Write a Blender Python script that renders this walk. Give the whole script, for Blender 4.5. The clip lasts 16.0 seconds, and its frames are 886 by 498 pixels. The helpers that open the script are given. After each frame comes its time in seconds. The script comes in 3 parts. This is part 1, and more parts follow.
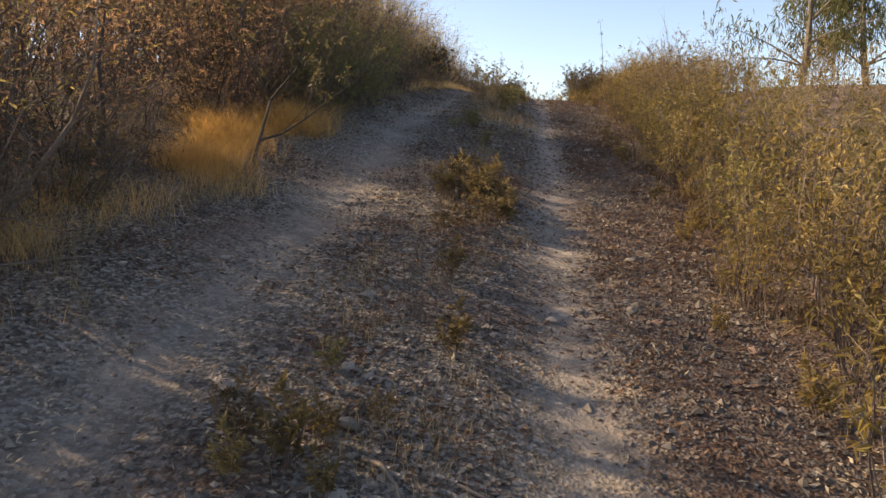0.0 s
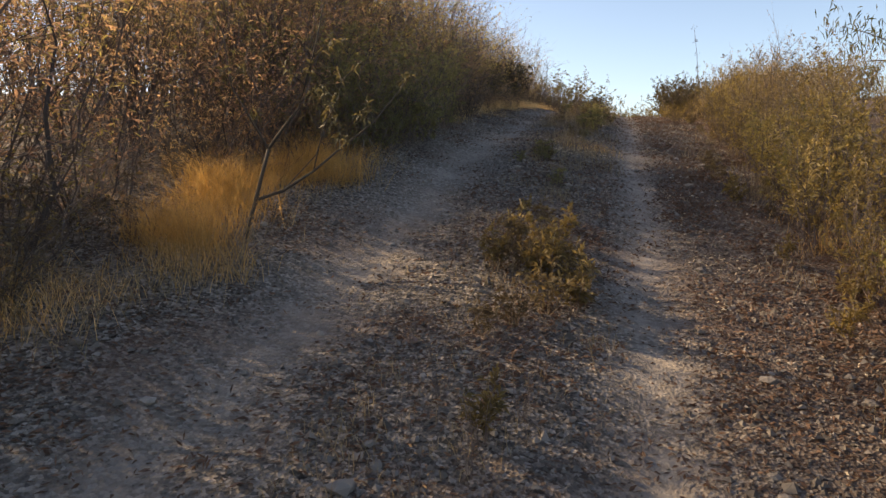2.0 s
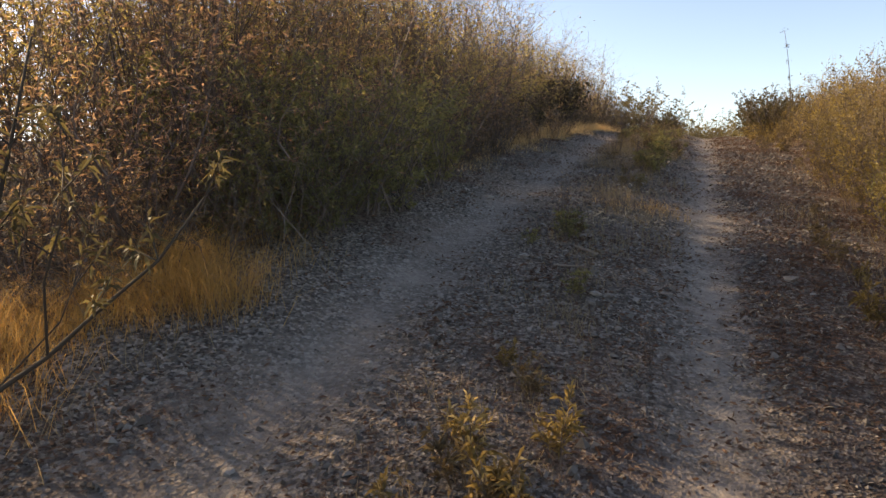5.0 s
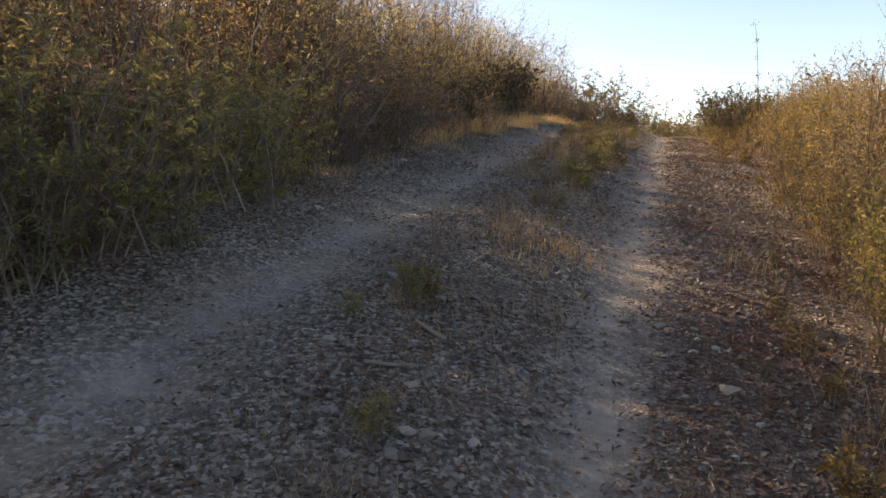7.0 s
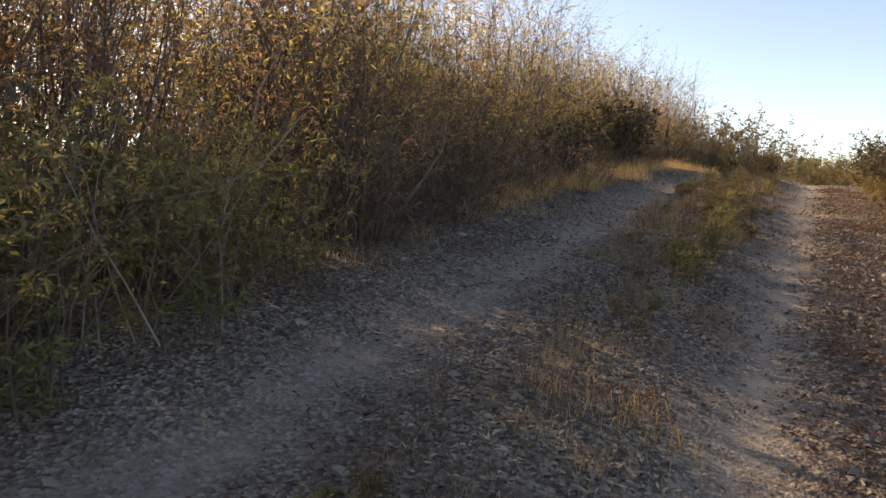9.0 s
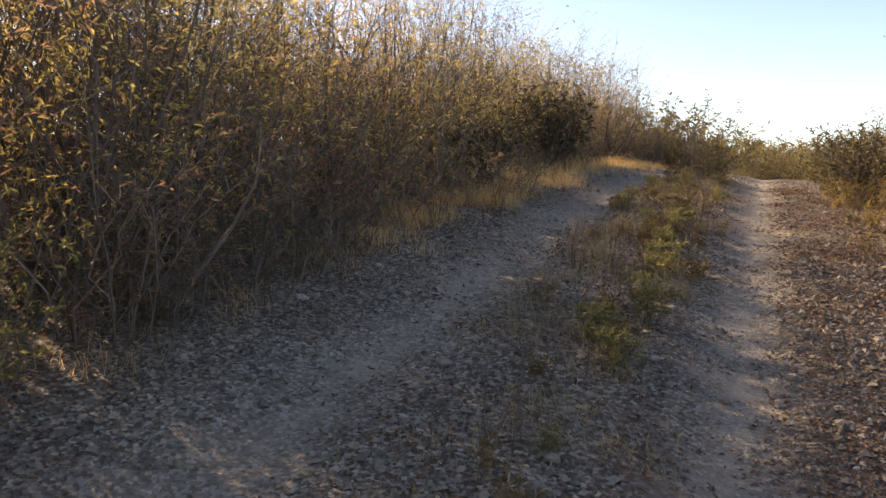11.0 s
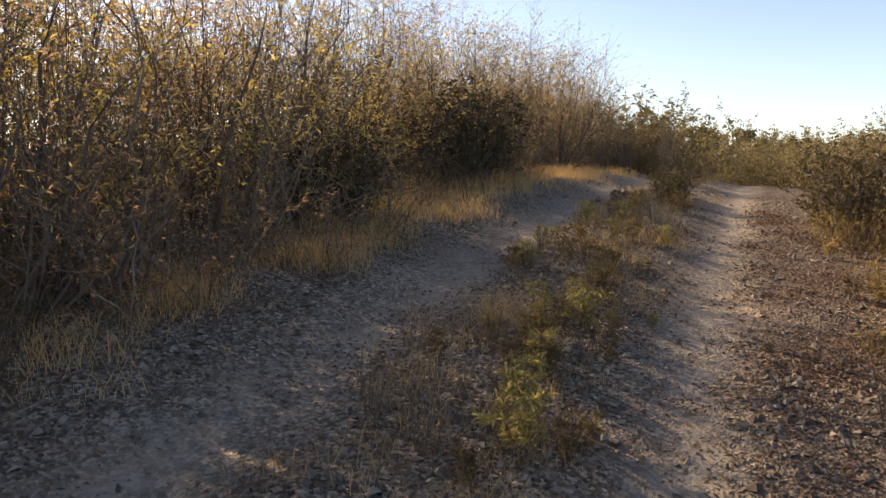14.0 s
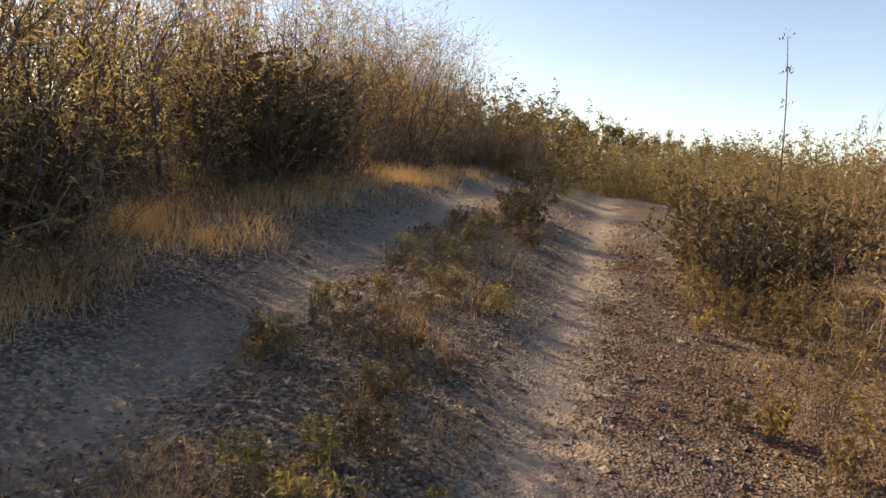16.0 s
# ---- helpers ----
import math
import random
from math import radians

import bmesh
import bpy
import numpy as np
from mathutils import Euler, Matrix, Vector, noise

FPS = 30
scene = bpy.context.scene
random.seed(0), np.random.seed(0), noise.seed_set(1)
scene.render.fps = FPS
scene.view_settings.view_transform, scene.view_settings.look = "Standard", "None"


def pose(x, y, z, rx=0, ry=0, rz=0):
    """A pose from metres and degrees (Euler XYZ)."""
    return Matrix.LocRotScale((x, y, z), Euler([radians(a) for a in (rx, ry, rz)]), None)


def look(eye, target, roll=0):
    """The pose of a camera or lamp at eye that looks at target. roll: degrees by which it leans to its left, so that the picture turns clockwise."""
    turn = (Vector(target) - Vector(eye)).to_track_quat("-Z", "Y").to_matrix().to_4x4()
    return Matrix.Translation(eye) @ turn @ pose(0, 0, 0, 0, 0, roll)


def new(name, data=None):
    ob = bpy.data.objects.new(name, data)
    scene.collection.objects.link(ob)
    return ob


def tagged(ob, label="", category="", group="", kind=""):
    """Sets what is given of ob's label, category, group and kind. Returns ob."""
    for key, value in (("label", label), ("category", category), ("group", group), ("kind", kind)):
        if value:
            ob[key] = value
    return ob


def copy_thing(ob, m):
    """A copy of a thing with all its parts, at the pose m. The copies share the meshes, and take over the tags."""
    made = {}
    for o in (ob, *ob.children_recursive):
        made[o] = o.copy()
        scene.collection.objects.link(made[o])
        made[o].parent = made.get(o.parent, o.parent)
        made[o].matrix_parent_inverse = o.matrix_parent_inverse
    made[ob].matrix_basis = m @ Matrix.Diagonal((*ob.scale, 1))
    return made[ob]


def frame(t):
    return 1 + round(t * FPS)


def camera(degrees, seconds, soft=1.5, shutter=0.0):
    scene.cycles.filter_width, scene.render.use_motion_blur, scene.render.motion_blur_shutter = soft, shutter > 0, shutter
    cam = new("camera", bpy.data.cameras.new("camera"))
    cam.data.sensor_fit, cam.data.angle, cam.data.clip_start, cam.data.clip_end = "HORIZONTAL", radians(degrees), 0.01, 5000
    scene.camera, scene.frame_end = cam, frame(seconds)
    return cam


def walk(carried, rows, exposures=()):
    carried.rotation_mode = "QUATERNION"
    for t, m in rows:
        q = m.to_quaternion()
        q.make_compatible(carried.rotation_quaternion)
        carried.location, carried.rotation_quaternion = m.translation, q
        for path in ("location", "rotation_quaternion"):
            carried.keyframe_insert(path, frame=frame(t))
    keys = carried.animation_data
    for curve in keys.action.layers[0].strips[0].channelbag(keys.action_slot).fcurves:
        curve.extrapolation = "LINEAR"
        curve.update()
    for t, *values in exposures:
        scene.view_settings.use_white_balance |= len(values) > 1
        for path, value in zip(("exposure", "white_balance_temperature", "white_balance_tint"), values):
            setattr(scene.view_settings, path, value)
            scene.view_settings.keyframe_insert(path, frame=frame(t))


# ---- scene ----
cam = camera(62.4, 16.0)
METRES, EYE, TILT, LEAN, TURN = 14.5, 1.34, -7.0, 0.0, 0.0
ROWS = [
    (0.0, 0.0, 0.0, 0.0, 0.0, 0.0, 0.0),
    (0.5, 0.007, 0.0265, 0.0081, 2.29, -0.55, 2.75),
    (1.0, 0.0051, 0.0521, 0.0195, 4.98, 2.23, -0.16),
    (1.5, 0.012, 0.0787, 0.0246, 5.53, 1.39, 0.47),
    (2.0, 0.0149, 0.1024, 0.0312, 6.84, 1.23, 0.62),
    (2.5, 0.0177, 0.1297, 0.0396, 8.0, 1.07, -0.94),
    (3.0, 0.0276, 0.1557, 0.0489, 8.54, -0.95, 1.59),
    (3.5, 0.0294, 0.1815, 0.0586, 9.0, 0.78, -0.57),
    (4.0, 0.0361, 0.2092, 0.0657, 7.64, 1.22, -0.32),
    (4.5, 0.0424, 0.2343, 0.0761, 12.47, 2.27, 0.83),
    (5.0, 0.0449, 0.2663, 0.0877, 12.91, 2.2, 1.03),
    (7.5, 0.0855, 0.4199, 0.1293, 10.06, 0.34, -1.74),
    (8.0, 0.0901, 0.4468, 0.1366, 11.36, 0.29, 0.11),
    (8.5, 0.0923, 0.4727, 0.1451, 19.06, -1.05, 3.51),
    (9.0, 0.091, 0.5005, 0.1598, 20.24, 2.72, -3.2),
    (11.5, 0.1012, 0.6547, 0.2068, 14.1, 1.02, 0.2),
    (12.0, 0.113, 0.6833, 0.215, 7.04, -0.48, -1.21),
    (12.5, 0.1201, 0.7087, 0.2221, 8.51, -0.48, 1.55),
    (13.0, 0.1233, 0.7386, 0.2335, 9.96, 0.52, 1.08),
    (13.5, 0.1301, 0.77, 0.2429, 11.29, 0.77, -0.73),
    (14.0, 0.1304, 0.8011, 0.2502, 16.26, 0.88, -1.62),
    (14.5, 0.1318, 0.8317, 0.2615, 10.47, 0.28, -7.81),
    (15.0, 0.1369, 0.863, 0.2732, 10.82, 1.2, -3.69),
    (15.5, 0.1375, 0.8981, 0.2813, 11.01, 1.39, -3.55),
    (16.0, 0.1448, 0.934, 0.2903, 6.35, -0.48, -5.39),
]
walk(cam, [(t, pose(0, 0, EYE, TILT, LEAN, TURN) @ pose(METRES * x, METRES * y, METRES * z, 90 + pitch, roll, yaw)) for t, x, y, z, yaw, pitch, roll in ROWS],
     exposures=[(0.0, 1.25, 8350, 13), (2.5, 1.08, 8350, 12.5), (3.5, 1.4, 8150, 12), (4.0, 1.12, 8200, 12), (4.5, 1.22, 8400, 12), (5.0, 1.25, 8600, 13), (7.5, 1.5, 8700, 13.5), (8.0, 1.3, 8500, 13), (8.5, 1.95, 8300, 12), (9.0, 1.32, 8900, 13.5), (11.5, 1.52, 8500, 13.5), (12.0, 1.22, 8450, 13), (12.5, 1.32, 8600, 13.5), (13.5, 1.35, 8650, 13.5), (14.0, 1.2, 8600, 13.5), (14.5, 1.08, 8550, 13.5), (15.0, 1.15, 8650, 14), (16.0, 1.1, 8650, 14)])

# ---- light ----
SUN_AZ, SUN_EL = -70.0, 31.5          # degrees from straight ahead (minus: to the left), above the horizon
world = bpy.data.worlds.new("sky")
scene.world = world
world.use_nodes = True
wn, wl = world.node_tree.nodes, world.node_tree.links
sky = wn.new("ShaderNodeTexSky")
sky.sky_type, sky.sun_disc = 'NISHITA', False
sky.sun_elevation, sky.sun_rotation = radians(SUN_EL), radians(SUN_AZ)
sky.air_density, sky.dust_density, sky.ozone_density = 0.7, 0.8, 2.4
wl.new(sky.outputs[0], wn["Background"].inputs[0])
wn["Background"].inputs[1].default_value = 0.124
sun_way = Vector((math.sin(radians(SUN_AZ)) * math.cos(radians(SUN_EL)), math.cos(radians(SUN_AZ)) * math.cos(radians(SUN_EL)), math.sin(radians(SUN_EL))))
sun = new("sun", bpy.data.lights.new("sun", 'SUN'))
sun.data.energy, sun.data.angle, sun.data.color = 4.9, radians(0.6), (1.0, 0.84, 0.64)
sun.matrix_basis = look(sun_way * 60, (0, 0, 0))


# ---- materials ----
def nodes_of(name):
    m = bpy.data.materials.new(name)
    m.use_nodes = True
    nt = m.node_tree
    return m, nt.nodes, nt.links, nt.nodes["Principled BSDF"], nt.nodes["Material Output"]


def ramp(n, stops):
    r = n.new("ShaderNodeValToRGB")
    e = r.color_ramp.elements
    while len(e) < len(stops):
        e.new(0.5)
    for k, (p, c) in enumerate(stops):
        e[k].position, e[k].color = p, (*c, 1)
    return r


def mix(n, l, fac, a, b, kind='MIX'):
    m = n.new("ShaderNodeMix")
    m.data_type, m.blend_type = 'RGBA', kind
    for socket, v in ((m.inputs[0], fac), (m.inputs[6], a), (m.inputs[7], b)):
        if isinstance(v, (int, float)):
            socket.default_value = v
        elif isinstance(v, tuple):
            socket.default_value = (*v, 1)
        else:
            l.new(v, socket)
    return m.outputs[2]


def maths(n, l, op, a, b=0.0, c=0.0, clamp=False):
    m = n.new("ShaderNodeMath")
    m.operation, m.use_clamp = op, clamp
    for k, v in enumerate((a, b, c)):
        if isinstance(v, (int, float)):
            m.inputs[k].default_value = v
        else:
            l.new(v, m.inputs[k])
    return m.outputs[0]


def noise_tex(n, l, vec, scale, detail=5.0, rough=0.6):
    t = n.new("ShaderNodeTexNoise")
    t.inputs["Scale"].default_value, t.inputs["Detail"].default_value, t.inputs["Roughness"].default_value = scale, detail, rough
    l.new(vec, t.inputs["Vector"])
    return t.outputs["Fac"]


def leaf_material(name, stops, through_light=0.4, rough=0.55):
    """Thin leaves: each leaf its own tint, each plant a tint of its own, light passing through."""
    m, n, l, p, out = nodes_of(name)
    geo, info = n.new("ShaderNodeNewGeometry"), n.new("ShaderNodeObjectInfo")
    f = maths(n, l, 'ADD', maths(n, l, 'MULTIPLY', geo.outputs["Random Per Island"], 0.5), maths(n, l, 'MULTIPLY', info.outputs["Random"], 0.5))
    r = ramp(n, stops)
    l.new(f, r.inputs[0])
    g = noise_tex(n, l, geo.outputs["Position"], 60, 3)
    col = mix(n, l, 0.5, r.outputs[0], ramp_of(n, l, g), 'MULTIPLY')
    l.new(col, p.inputs["Base Color"])
    p.inputs["Roughness"].default_value = rough
    p.inputs["Specular IOR Level"].default_value = 0.25
    tr = n.new("ShaderNodeBsdfTranslucent")
    l.new(mix(n, l, 1.0, col, (2.0, 1.75, 1.38), 'MULTIPLY'), tr.inputs[0])
    s = n.new("ShaderNodeMixShader")
    s.inputs[0].default_value = through_light
    l.new(p.outputs[0], s.inputs[1]), l.new(tr.outputs[0], s.inputs[2]), l.new(s.outputs[0], out.inputs[0])
    return m


def ramp_of(n, l, fac):
    r = ramp(n, [(0.3, (0.55, 0.55, 0.55)), (0.7, (1.0, 1.0, 1.0))])
    l.new(fac, r.inputs[0])
    return r.outputs[0]


def solid_material(name, stops, scale, rough=0.85, bump=0.4, stretch=1.0):
    """Bark, stone, dry wood: tint by piece, grain at two scales, fine relief."""
    m, n, l, p, out = nodes_of(name)
    geo, info, tc = n.new("ShaderNodeNewGeometry"), n.new("ShaderNodeObjectInfo"), n.new("ShaderNodeTexCoord")
    mp = n.new("ShaderNodeMapping")
    mp.inputs["Scale"].default_value = (1, 1, stretch)
    l.new(tc.outputs["Object"], mp.inputs[0])
    g = noise_tex(n, l, mp.outputs[0], scale, 6)
    f = maths(n, l, 'ADD', maths(n, l, 'MULTIPLY', geo.outputs["Random Per Island"], 0.45), maths(n, l, 'MULTIPLY', info.outputs["Random"], 0.25))
    f = maths(n, l, 'ADD', f, maths(n, l, 'MULTIPLY', g, 0.35))
    r = ramp(n, stops)
    l.new(f, r.inputs[0])
    l.new(r.outputs[0], p.inputs["Base Color"])
    p.inputs["Roughness"].default_value = rough
    p.inputs["Specular IOR Level"].default_value = 0.3
    b = n.new("ShaderNodeBump")
    b.inputs["Strength"].default_value, b.inputs["Distance"].default_value = bump, 0.01
    l.new(g, b.inputs["Height"]), l.new(b.outputs[0], p.inputs["Normal"])
    return m


AXIS, BEND = -0.65, 0.12              # the track's middle lies at x = AXIS + BEND * y
GAUGE = 0.84                          # half the distance between the wheel ruts


def earth_material(name):
    """Stony earth: grey-brown gravelly soil, pale dust packed in the two wheel ruts, reddish litter stains."""
    m, n, l, p, out = nodes_of(name)
    geo = n.new("ShaderNodeNewGeometry")
    pos = geo.outputs["Position"]
    xyz = n.new("ShaderNodeSeparateXYZ")
    l.new(pos, xyz.inputs[0])
    u = maths(n, l, 'SUBTRACT', xyz.outputs[0], maths(n, l, 'MULTIPLY_ADD', xyz.outputs[1], BEND, AXIS))
    wob = maths(n, l, 'MULTIPLY', maths(n, l, 'SUBTRACT', noise_tex(n, l, pos, 0.9, 3), 0.5), 0.5)
    u = maths(n, l, 'ADD', u, wob)
    a = maths(n, l, 'ABSOLUTE', maths(n, l, 'SUBTRACT', maths(n, l, 'ABSOLUTE', u), GAUGE))
    broad = ramp(n, [(0.45, (1, 1, 1)), (0.55, (0, 0, 0))])                          # the uphill rut is broader
    l.new(maths(n, l, 'MULTIPLY_ADD', u, 0.5, 0.5), broad.inputs[0])
    rut = maths(n, l, 'SUBTRACT', 1.0, maths(n, l, 'DIVIDE', a, maths(n, l, 'MULTIPLY_ADD', broad.outputs[0], 0.15, 0.34)), clamp=True)
    patch = ramp(n, [(0.38, (0, 0, 0)), (0.62, (1, 1, 1))])
    l.new(noise_tex(n, l, pos, 2.6, 6, 0.65), patch.inputs[0])
    worn = ramp(n, [(0.45, (0.75, 0.75, 0.75)), (0.55, (0.9, 0.9, 0.9))])          # the uphill rut is less dusty
    l.new(maths(n, l, 'MULTIPLY_ADD', u, 0.5, 0.5), worn.inputs[0])
    rut = maths(n, l, 'MULTIPLY', maths(n, l, 'MULTIPLY', rut, worn.outputs[0]), maths(n, l, 'MULTIPLY_ADD', patch.outputs[0], 0.6, 0.45), clamp=True)
    v = n.new("ShaderNodeTexVoronoi")
    v.inputs["Scale"].default_value = 55
    l.new(pos, v.inputs["Vector"])
    stone = ramp(n, [(0.0, (0.014, 0.011, 0.009)), (0.4, (0.105, 0.088, 0.074)), (0.75, (0.31, 0.268, 0.228)), (1.0, (0.54, 0.475, 0.41))])
    vs = n.new("ShaderNodeSeparateColor")
    l.new(v.outputs["Color"], vs.inputs[0]), l.new(vs.outputs[0], stone.inputs[0])
    fine = ramp(n, [(0.34, (0.018, 0.014, 0.011)), (0.66, (0.31, 0.262, 0.218))])
    l.new(noise_tex(n, l, pos, 38, 8, 0.7), fine.inputs[0])
    soil = mix(n, l, 0.45, stone.outputs[0], fine.outputs[0])
    red = ramp(n, [(0.48, (0, 0, 0)), (0.66, (1, 1, 1))])
    l.new(noise_tex(n, l, pos, 1.3, 5), red.inputs[0])
    soil = mix(n, l, maths(n, l, 'MULTIPLY', red.outputs[0], 0.45), soil, (0.16, 0.09, 0.063))
    humus = ramp(n, [(0.5, (0, 0, 0)), (0.62, (1, 1, 1))])                           # leaf mould beside the scrub
    l.new(maths(n, l, 'MULTIPLY_ADD', u, 0.25, 0.29), humus.inputs[0])
    soil = mix(n, l, maths(n, l, 'MULTIPLY', humus.outputs[0], 0.85), soil, mix(n, l, 0.6, soil, (0.085, 0.052, 0.04)))
    dust = ramp(n, [(0.3, (0.24, 0.205, 0.172)), (0.7, (0.38, 0.33, 0.28))])
    l.new(noise_tex(n, l, pos, 9, 6), dust.inputs[0])
    l.new(mix(n, l, rut, soil, dust.outputs[0]), p.inputs["Base Color"])
    p.inputs["Roughness"].default_value = 0.95
    p.inputs["Specular IOR Level"].default_value = 0.15
    h = maths(n, l, 'ADD', maths(n, l, 'MULTIPLY', v.outputs["Distance"], maths(n, l, 'MULTIPLY_ADD', rut, -1.1, 1.2)), noise_tex(n, l, pos, 24, 8, 0.7))
    b = n.new("ShaderNodeBump")
    b.inputs["Strength"].default_value, b.inputs["Distance"].default_value = 0.95, 0.018
    l.new(h, b.inputs["Height"]), l.new(b.outputs[0], p.inputs["Normal"])
    return m


EARTH = earth_material("stony_earth")
STEM_DARK = solid_material("dark_stem", [(0.2, (0.055, 0.042, 0.035)), (0.6, (0.145, 0.11, 0.092)), (0.9, (0.29, 0.23, 0.19))], 30, 0.8, 0.3, 0.3)
STEM_TAN = solid_material("tan_stem", [(0.2, (0.10, 0.07, 0.045)), (0.6, (0.20, 0.145, 0.09)), (0.9, (0.32, 0.24, 0.16))], 30, 0.8, 0.3, 0.3)
SAPLING_BARK = solid_material("sapling_bark", [(0.2, (0.03, 0.024, 0.018)), (0.9, (0.11, 0.085, 0.065))], 30, 0.85, 0.4, 0.3)
BARK = solid_material("tree_bark", [(0.2, (0.09, 0.07, 0.055)), (0.6, (0.19, 0.16, 0.13)), (0.9, (0.32, 0.28, 0.24))], 14, 0.9, 0.6, 0.25)
DEADWOOD = solid_material("dead_wood", [(0.2, (0.13, 0.10, 0.075)), (0.6, (0.24, 0.19, 0.15)), (0.9, (0.36, 0.30, 0.25))], 22, 0.85, 0.5, 0.2)
STONE = solid_material("field_stone", [(0.1, (0.04, 0.033, 0.027)), (0.45, (0.15, 0.128, 0.107)), (0.7, (0.27, 0.234, 0.20)), (0.95, (0.43, 0.38, 0.33))], 40, 0.9, 0.4)
RED_STONE = solid_material("red_stone", [(0.1, (0.12, 0.08, 0.06)), (0.9, (0.30, 0.20, 0.155))], 40, 0.9, 0.4)
LEAF_BROWN = leaf_material("dry_brown_leaf", [(0.0, (0.10, 0.07, 0.054)), (0.35, (0.22, 0.155, 0.108)), (0.7, (0.335, 0.245, 0.15)), (1.0, (0.42, 0.315, 0.18))], 0.64)
LEAF_RUSSET = leaf_material("russet_dry_leaf", [(0.0, (0.10, 0.065, 0.055)), (0.4, (0.215, 0.142, 0.11)), (0.8, (0.32, 0.215, 0.148)), (1.0, (0.41, 0.295, 0.185))], 0.64)
LEAF_OLIVE = leaf_material("olive_leaf", [(0.0, (0.10, 0.092, 0.05)), (0.4, (0.22, 0.20, 0.088)), (0.75, (0.33, 0.29, 0.12)), (1.0, (0.42, 0.355, 0.15))], 0.64)
LEAF_GREEN = leaf_material("grey_green_leaf", [(0.0, (0.075, 0.084, 0.044)), (0.5, (0.16, 0.162, 0.078)), (0.85, (0.28, 0.26, 0.11)), (1.0, (0.46, 0.385, 0.14))], 0.5)
LEAF_OCHRE = leaf_material("ochre_leaf", [(0.0, (0.045, 0.036, 0.018)), (0.3, (0.115, 0.09, 0.036)), (0.6, (0.195, 0.15, 0.054)), (0.88, (0.30, 0.24, 0.082)), (1.0, (0.42, 0.365, 0.13))], 0.42)
LEAF_YELLOW = leaf_material("yellow_green_leaf", [(0.0, (0.05, 0.054, 0.02)), (0.5, (0.13, 0.125, 0.044)), (0.9, (0.25, 0.225, 0.072)), (1.0, (0.42, 0.36, 0.16))], 0.42)
LEAF_WEED = leaf_material("olive_tan_leaf", [(0.0, (0.065, 0.052, 0.026)), (0.45, (0.16, 0.125, 0.054)), (0.85, (0.28, 0.215, 0.088)), (1.0, (0.52, 0.43, 0.24))], 0.4)
LEAF_TAN = leaf_material("tan_dry_leaf", [(0.0, (0.075, 0.058, 0.036)), (0.5, (0.165, 0.13, 0.072)), (0.85, (0.27, 0.215, 0.115)), (1.0, (0.42, 0.355, 0.20))], 0.4)
LEAF_DARK_GREEN = leaf_material("dark_green_leaf", [(0.0, (0.035, 0.042, 0.02)), (0.5, (0.075, 0.085, 0.036)), (0.85, (0.13, 0.13, 0.054)), (1.0, (0.24, 0.21, 0.085))], 0.35)
LEAF_DUSKY = leaf_material("dusky_leaf", [(0.0, (0.03, 0.028, 0.018)), (0.5, (0.07, 0.062, 0.034)), (0.85, (0.12, 0.10, 0.05)), (1.0, (0.24, 0.17, 0.06))], 0.25)
LEAF_DARK_OLIVE = leaf_material("dark_olive_leaf", [(0.0, (0.07, 0.062, 0.034)), (0.5, (0.135, 0.12, 0.06)), (0.85, (0.20, 0.175, 0.08)), (1.0, (0.30, 0.25, 0.11))], 0.4)
LEAF_DRAB = leaf_material("drab_dead_leaf", [(0.0, (0.06, 0.045, 0.03)), (0.5, (0.13, 0.10, 0.058)), (0.85, (0.21, 0.165, 0.085)), (1.0, (0.34, 0.25, 0.10))], 0.35)
STRAW = leaf_material("straw_grass", [(0.0, (0.27, 0.165, 0.062)), (0.5, (0.47, 0.315, 0.125)), (1.0, (0.62, 0.465, 0.22))], 0.5)
# pale straw, its colour raised and warmed to stand in for sunlight
SUNLIT_PALE_STRAW = leaf_material("sunlit_pale_straw_grass", [(0.0, (0.34, 0.23, 0.115)), (0.5, (0.60, 0.43, 0.22)), (1.0, (0.76, 0.60, 0.36))], 0.45)
GREY_STRAW = leaf_material("grey_straw_grass", [(0.0, (0.11, 0.088, 0.056)), (0.5, (0.22, 0.18, 0.112)), (1.0, (0.38, 0.315, 0.20))], 0.35)
LITTER = leaf_material("fallen_leaf", [(0.0, (0.045, 0.028, 0.02)), (0.4, (0.125, 0.073, 0.05)), (0.75, (0.23, 0.138, 0.093)), (1.0, (0.40, 0.285, 0.205))], 0.12, 0.7)
PALE_LEAF = leaf_material("pale_dead_leaf", [(0.0, (0.33, 0.26, 0.18)), (1.0, (0.58, 0.50, 0.38))], 0.2, 0.7)


# ---- the lie of the land ----
def rise(y):
    """Height of the track's middle: a steady slope that flattens to a crest and falls away beyond."""
    y = np.asarray(y, float)
    z = np.where(y < 12, 0.171 * y, 2.052 + 0.171 * (np.clip(y, 12, 27) - 12) - 0.0057 * (np.clip(y, 12, 27) - 12) ** 2)
    z = np.where(y < -6, -1.026 + 0.02 * (np.maximum(y, -60) + 6), z)
    return z - 0.055 * (np.clip(y, 30, 60) - 30)


def off(x, y):
    return x - AXIS - BEND * np.clip(y, -20, 40)


WAVES = np.random.RandomState(3).uniform(-1, 1, (9, 4))


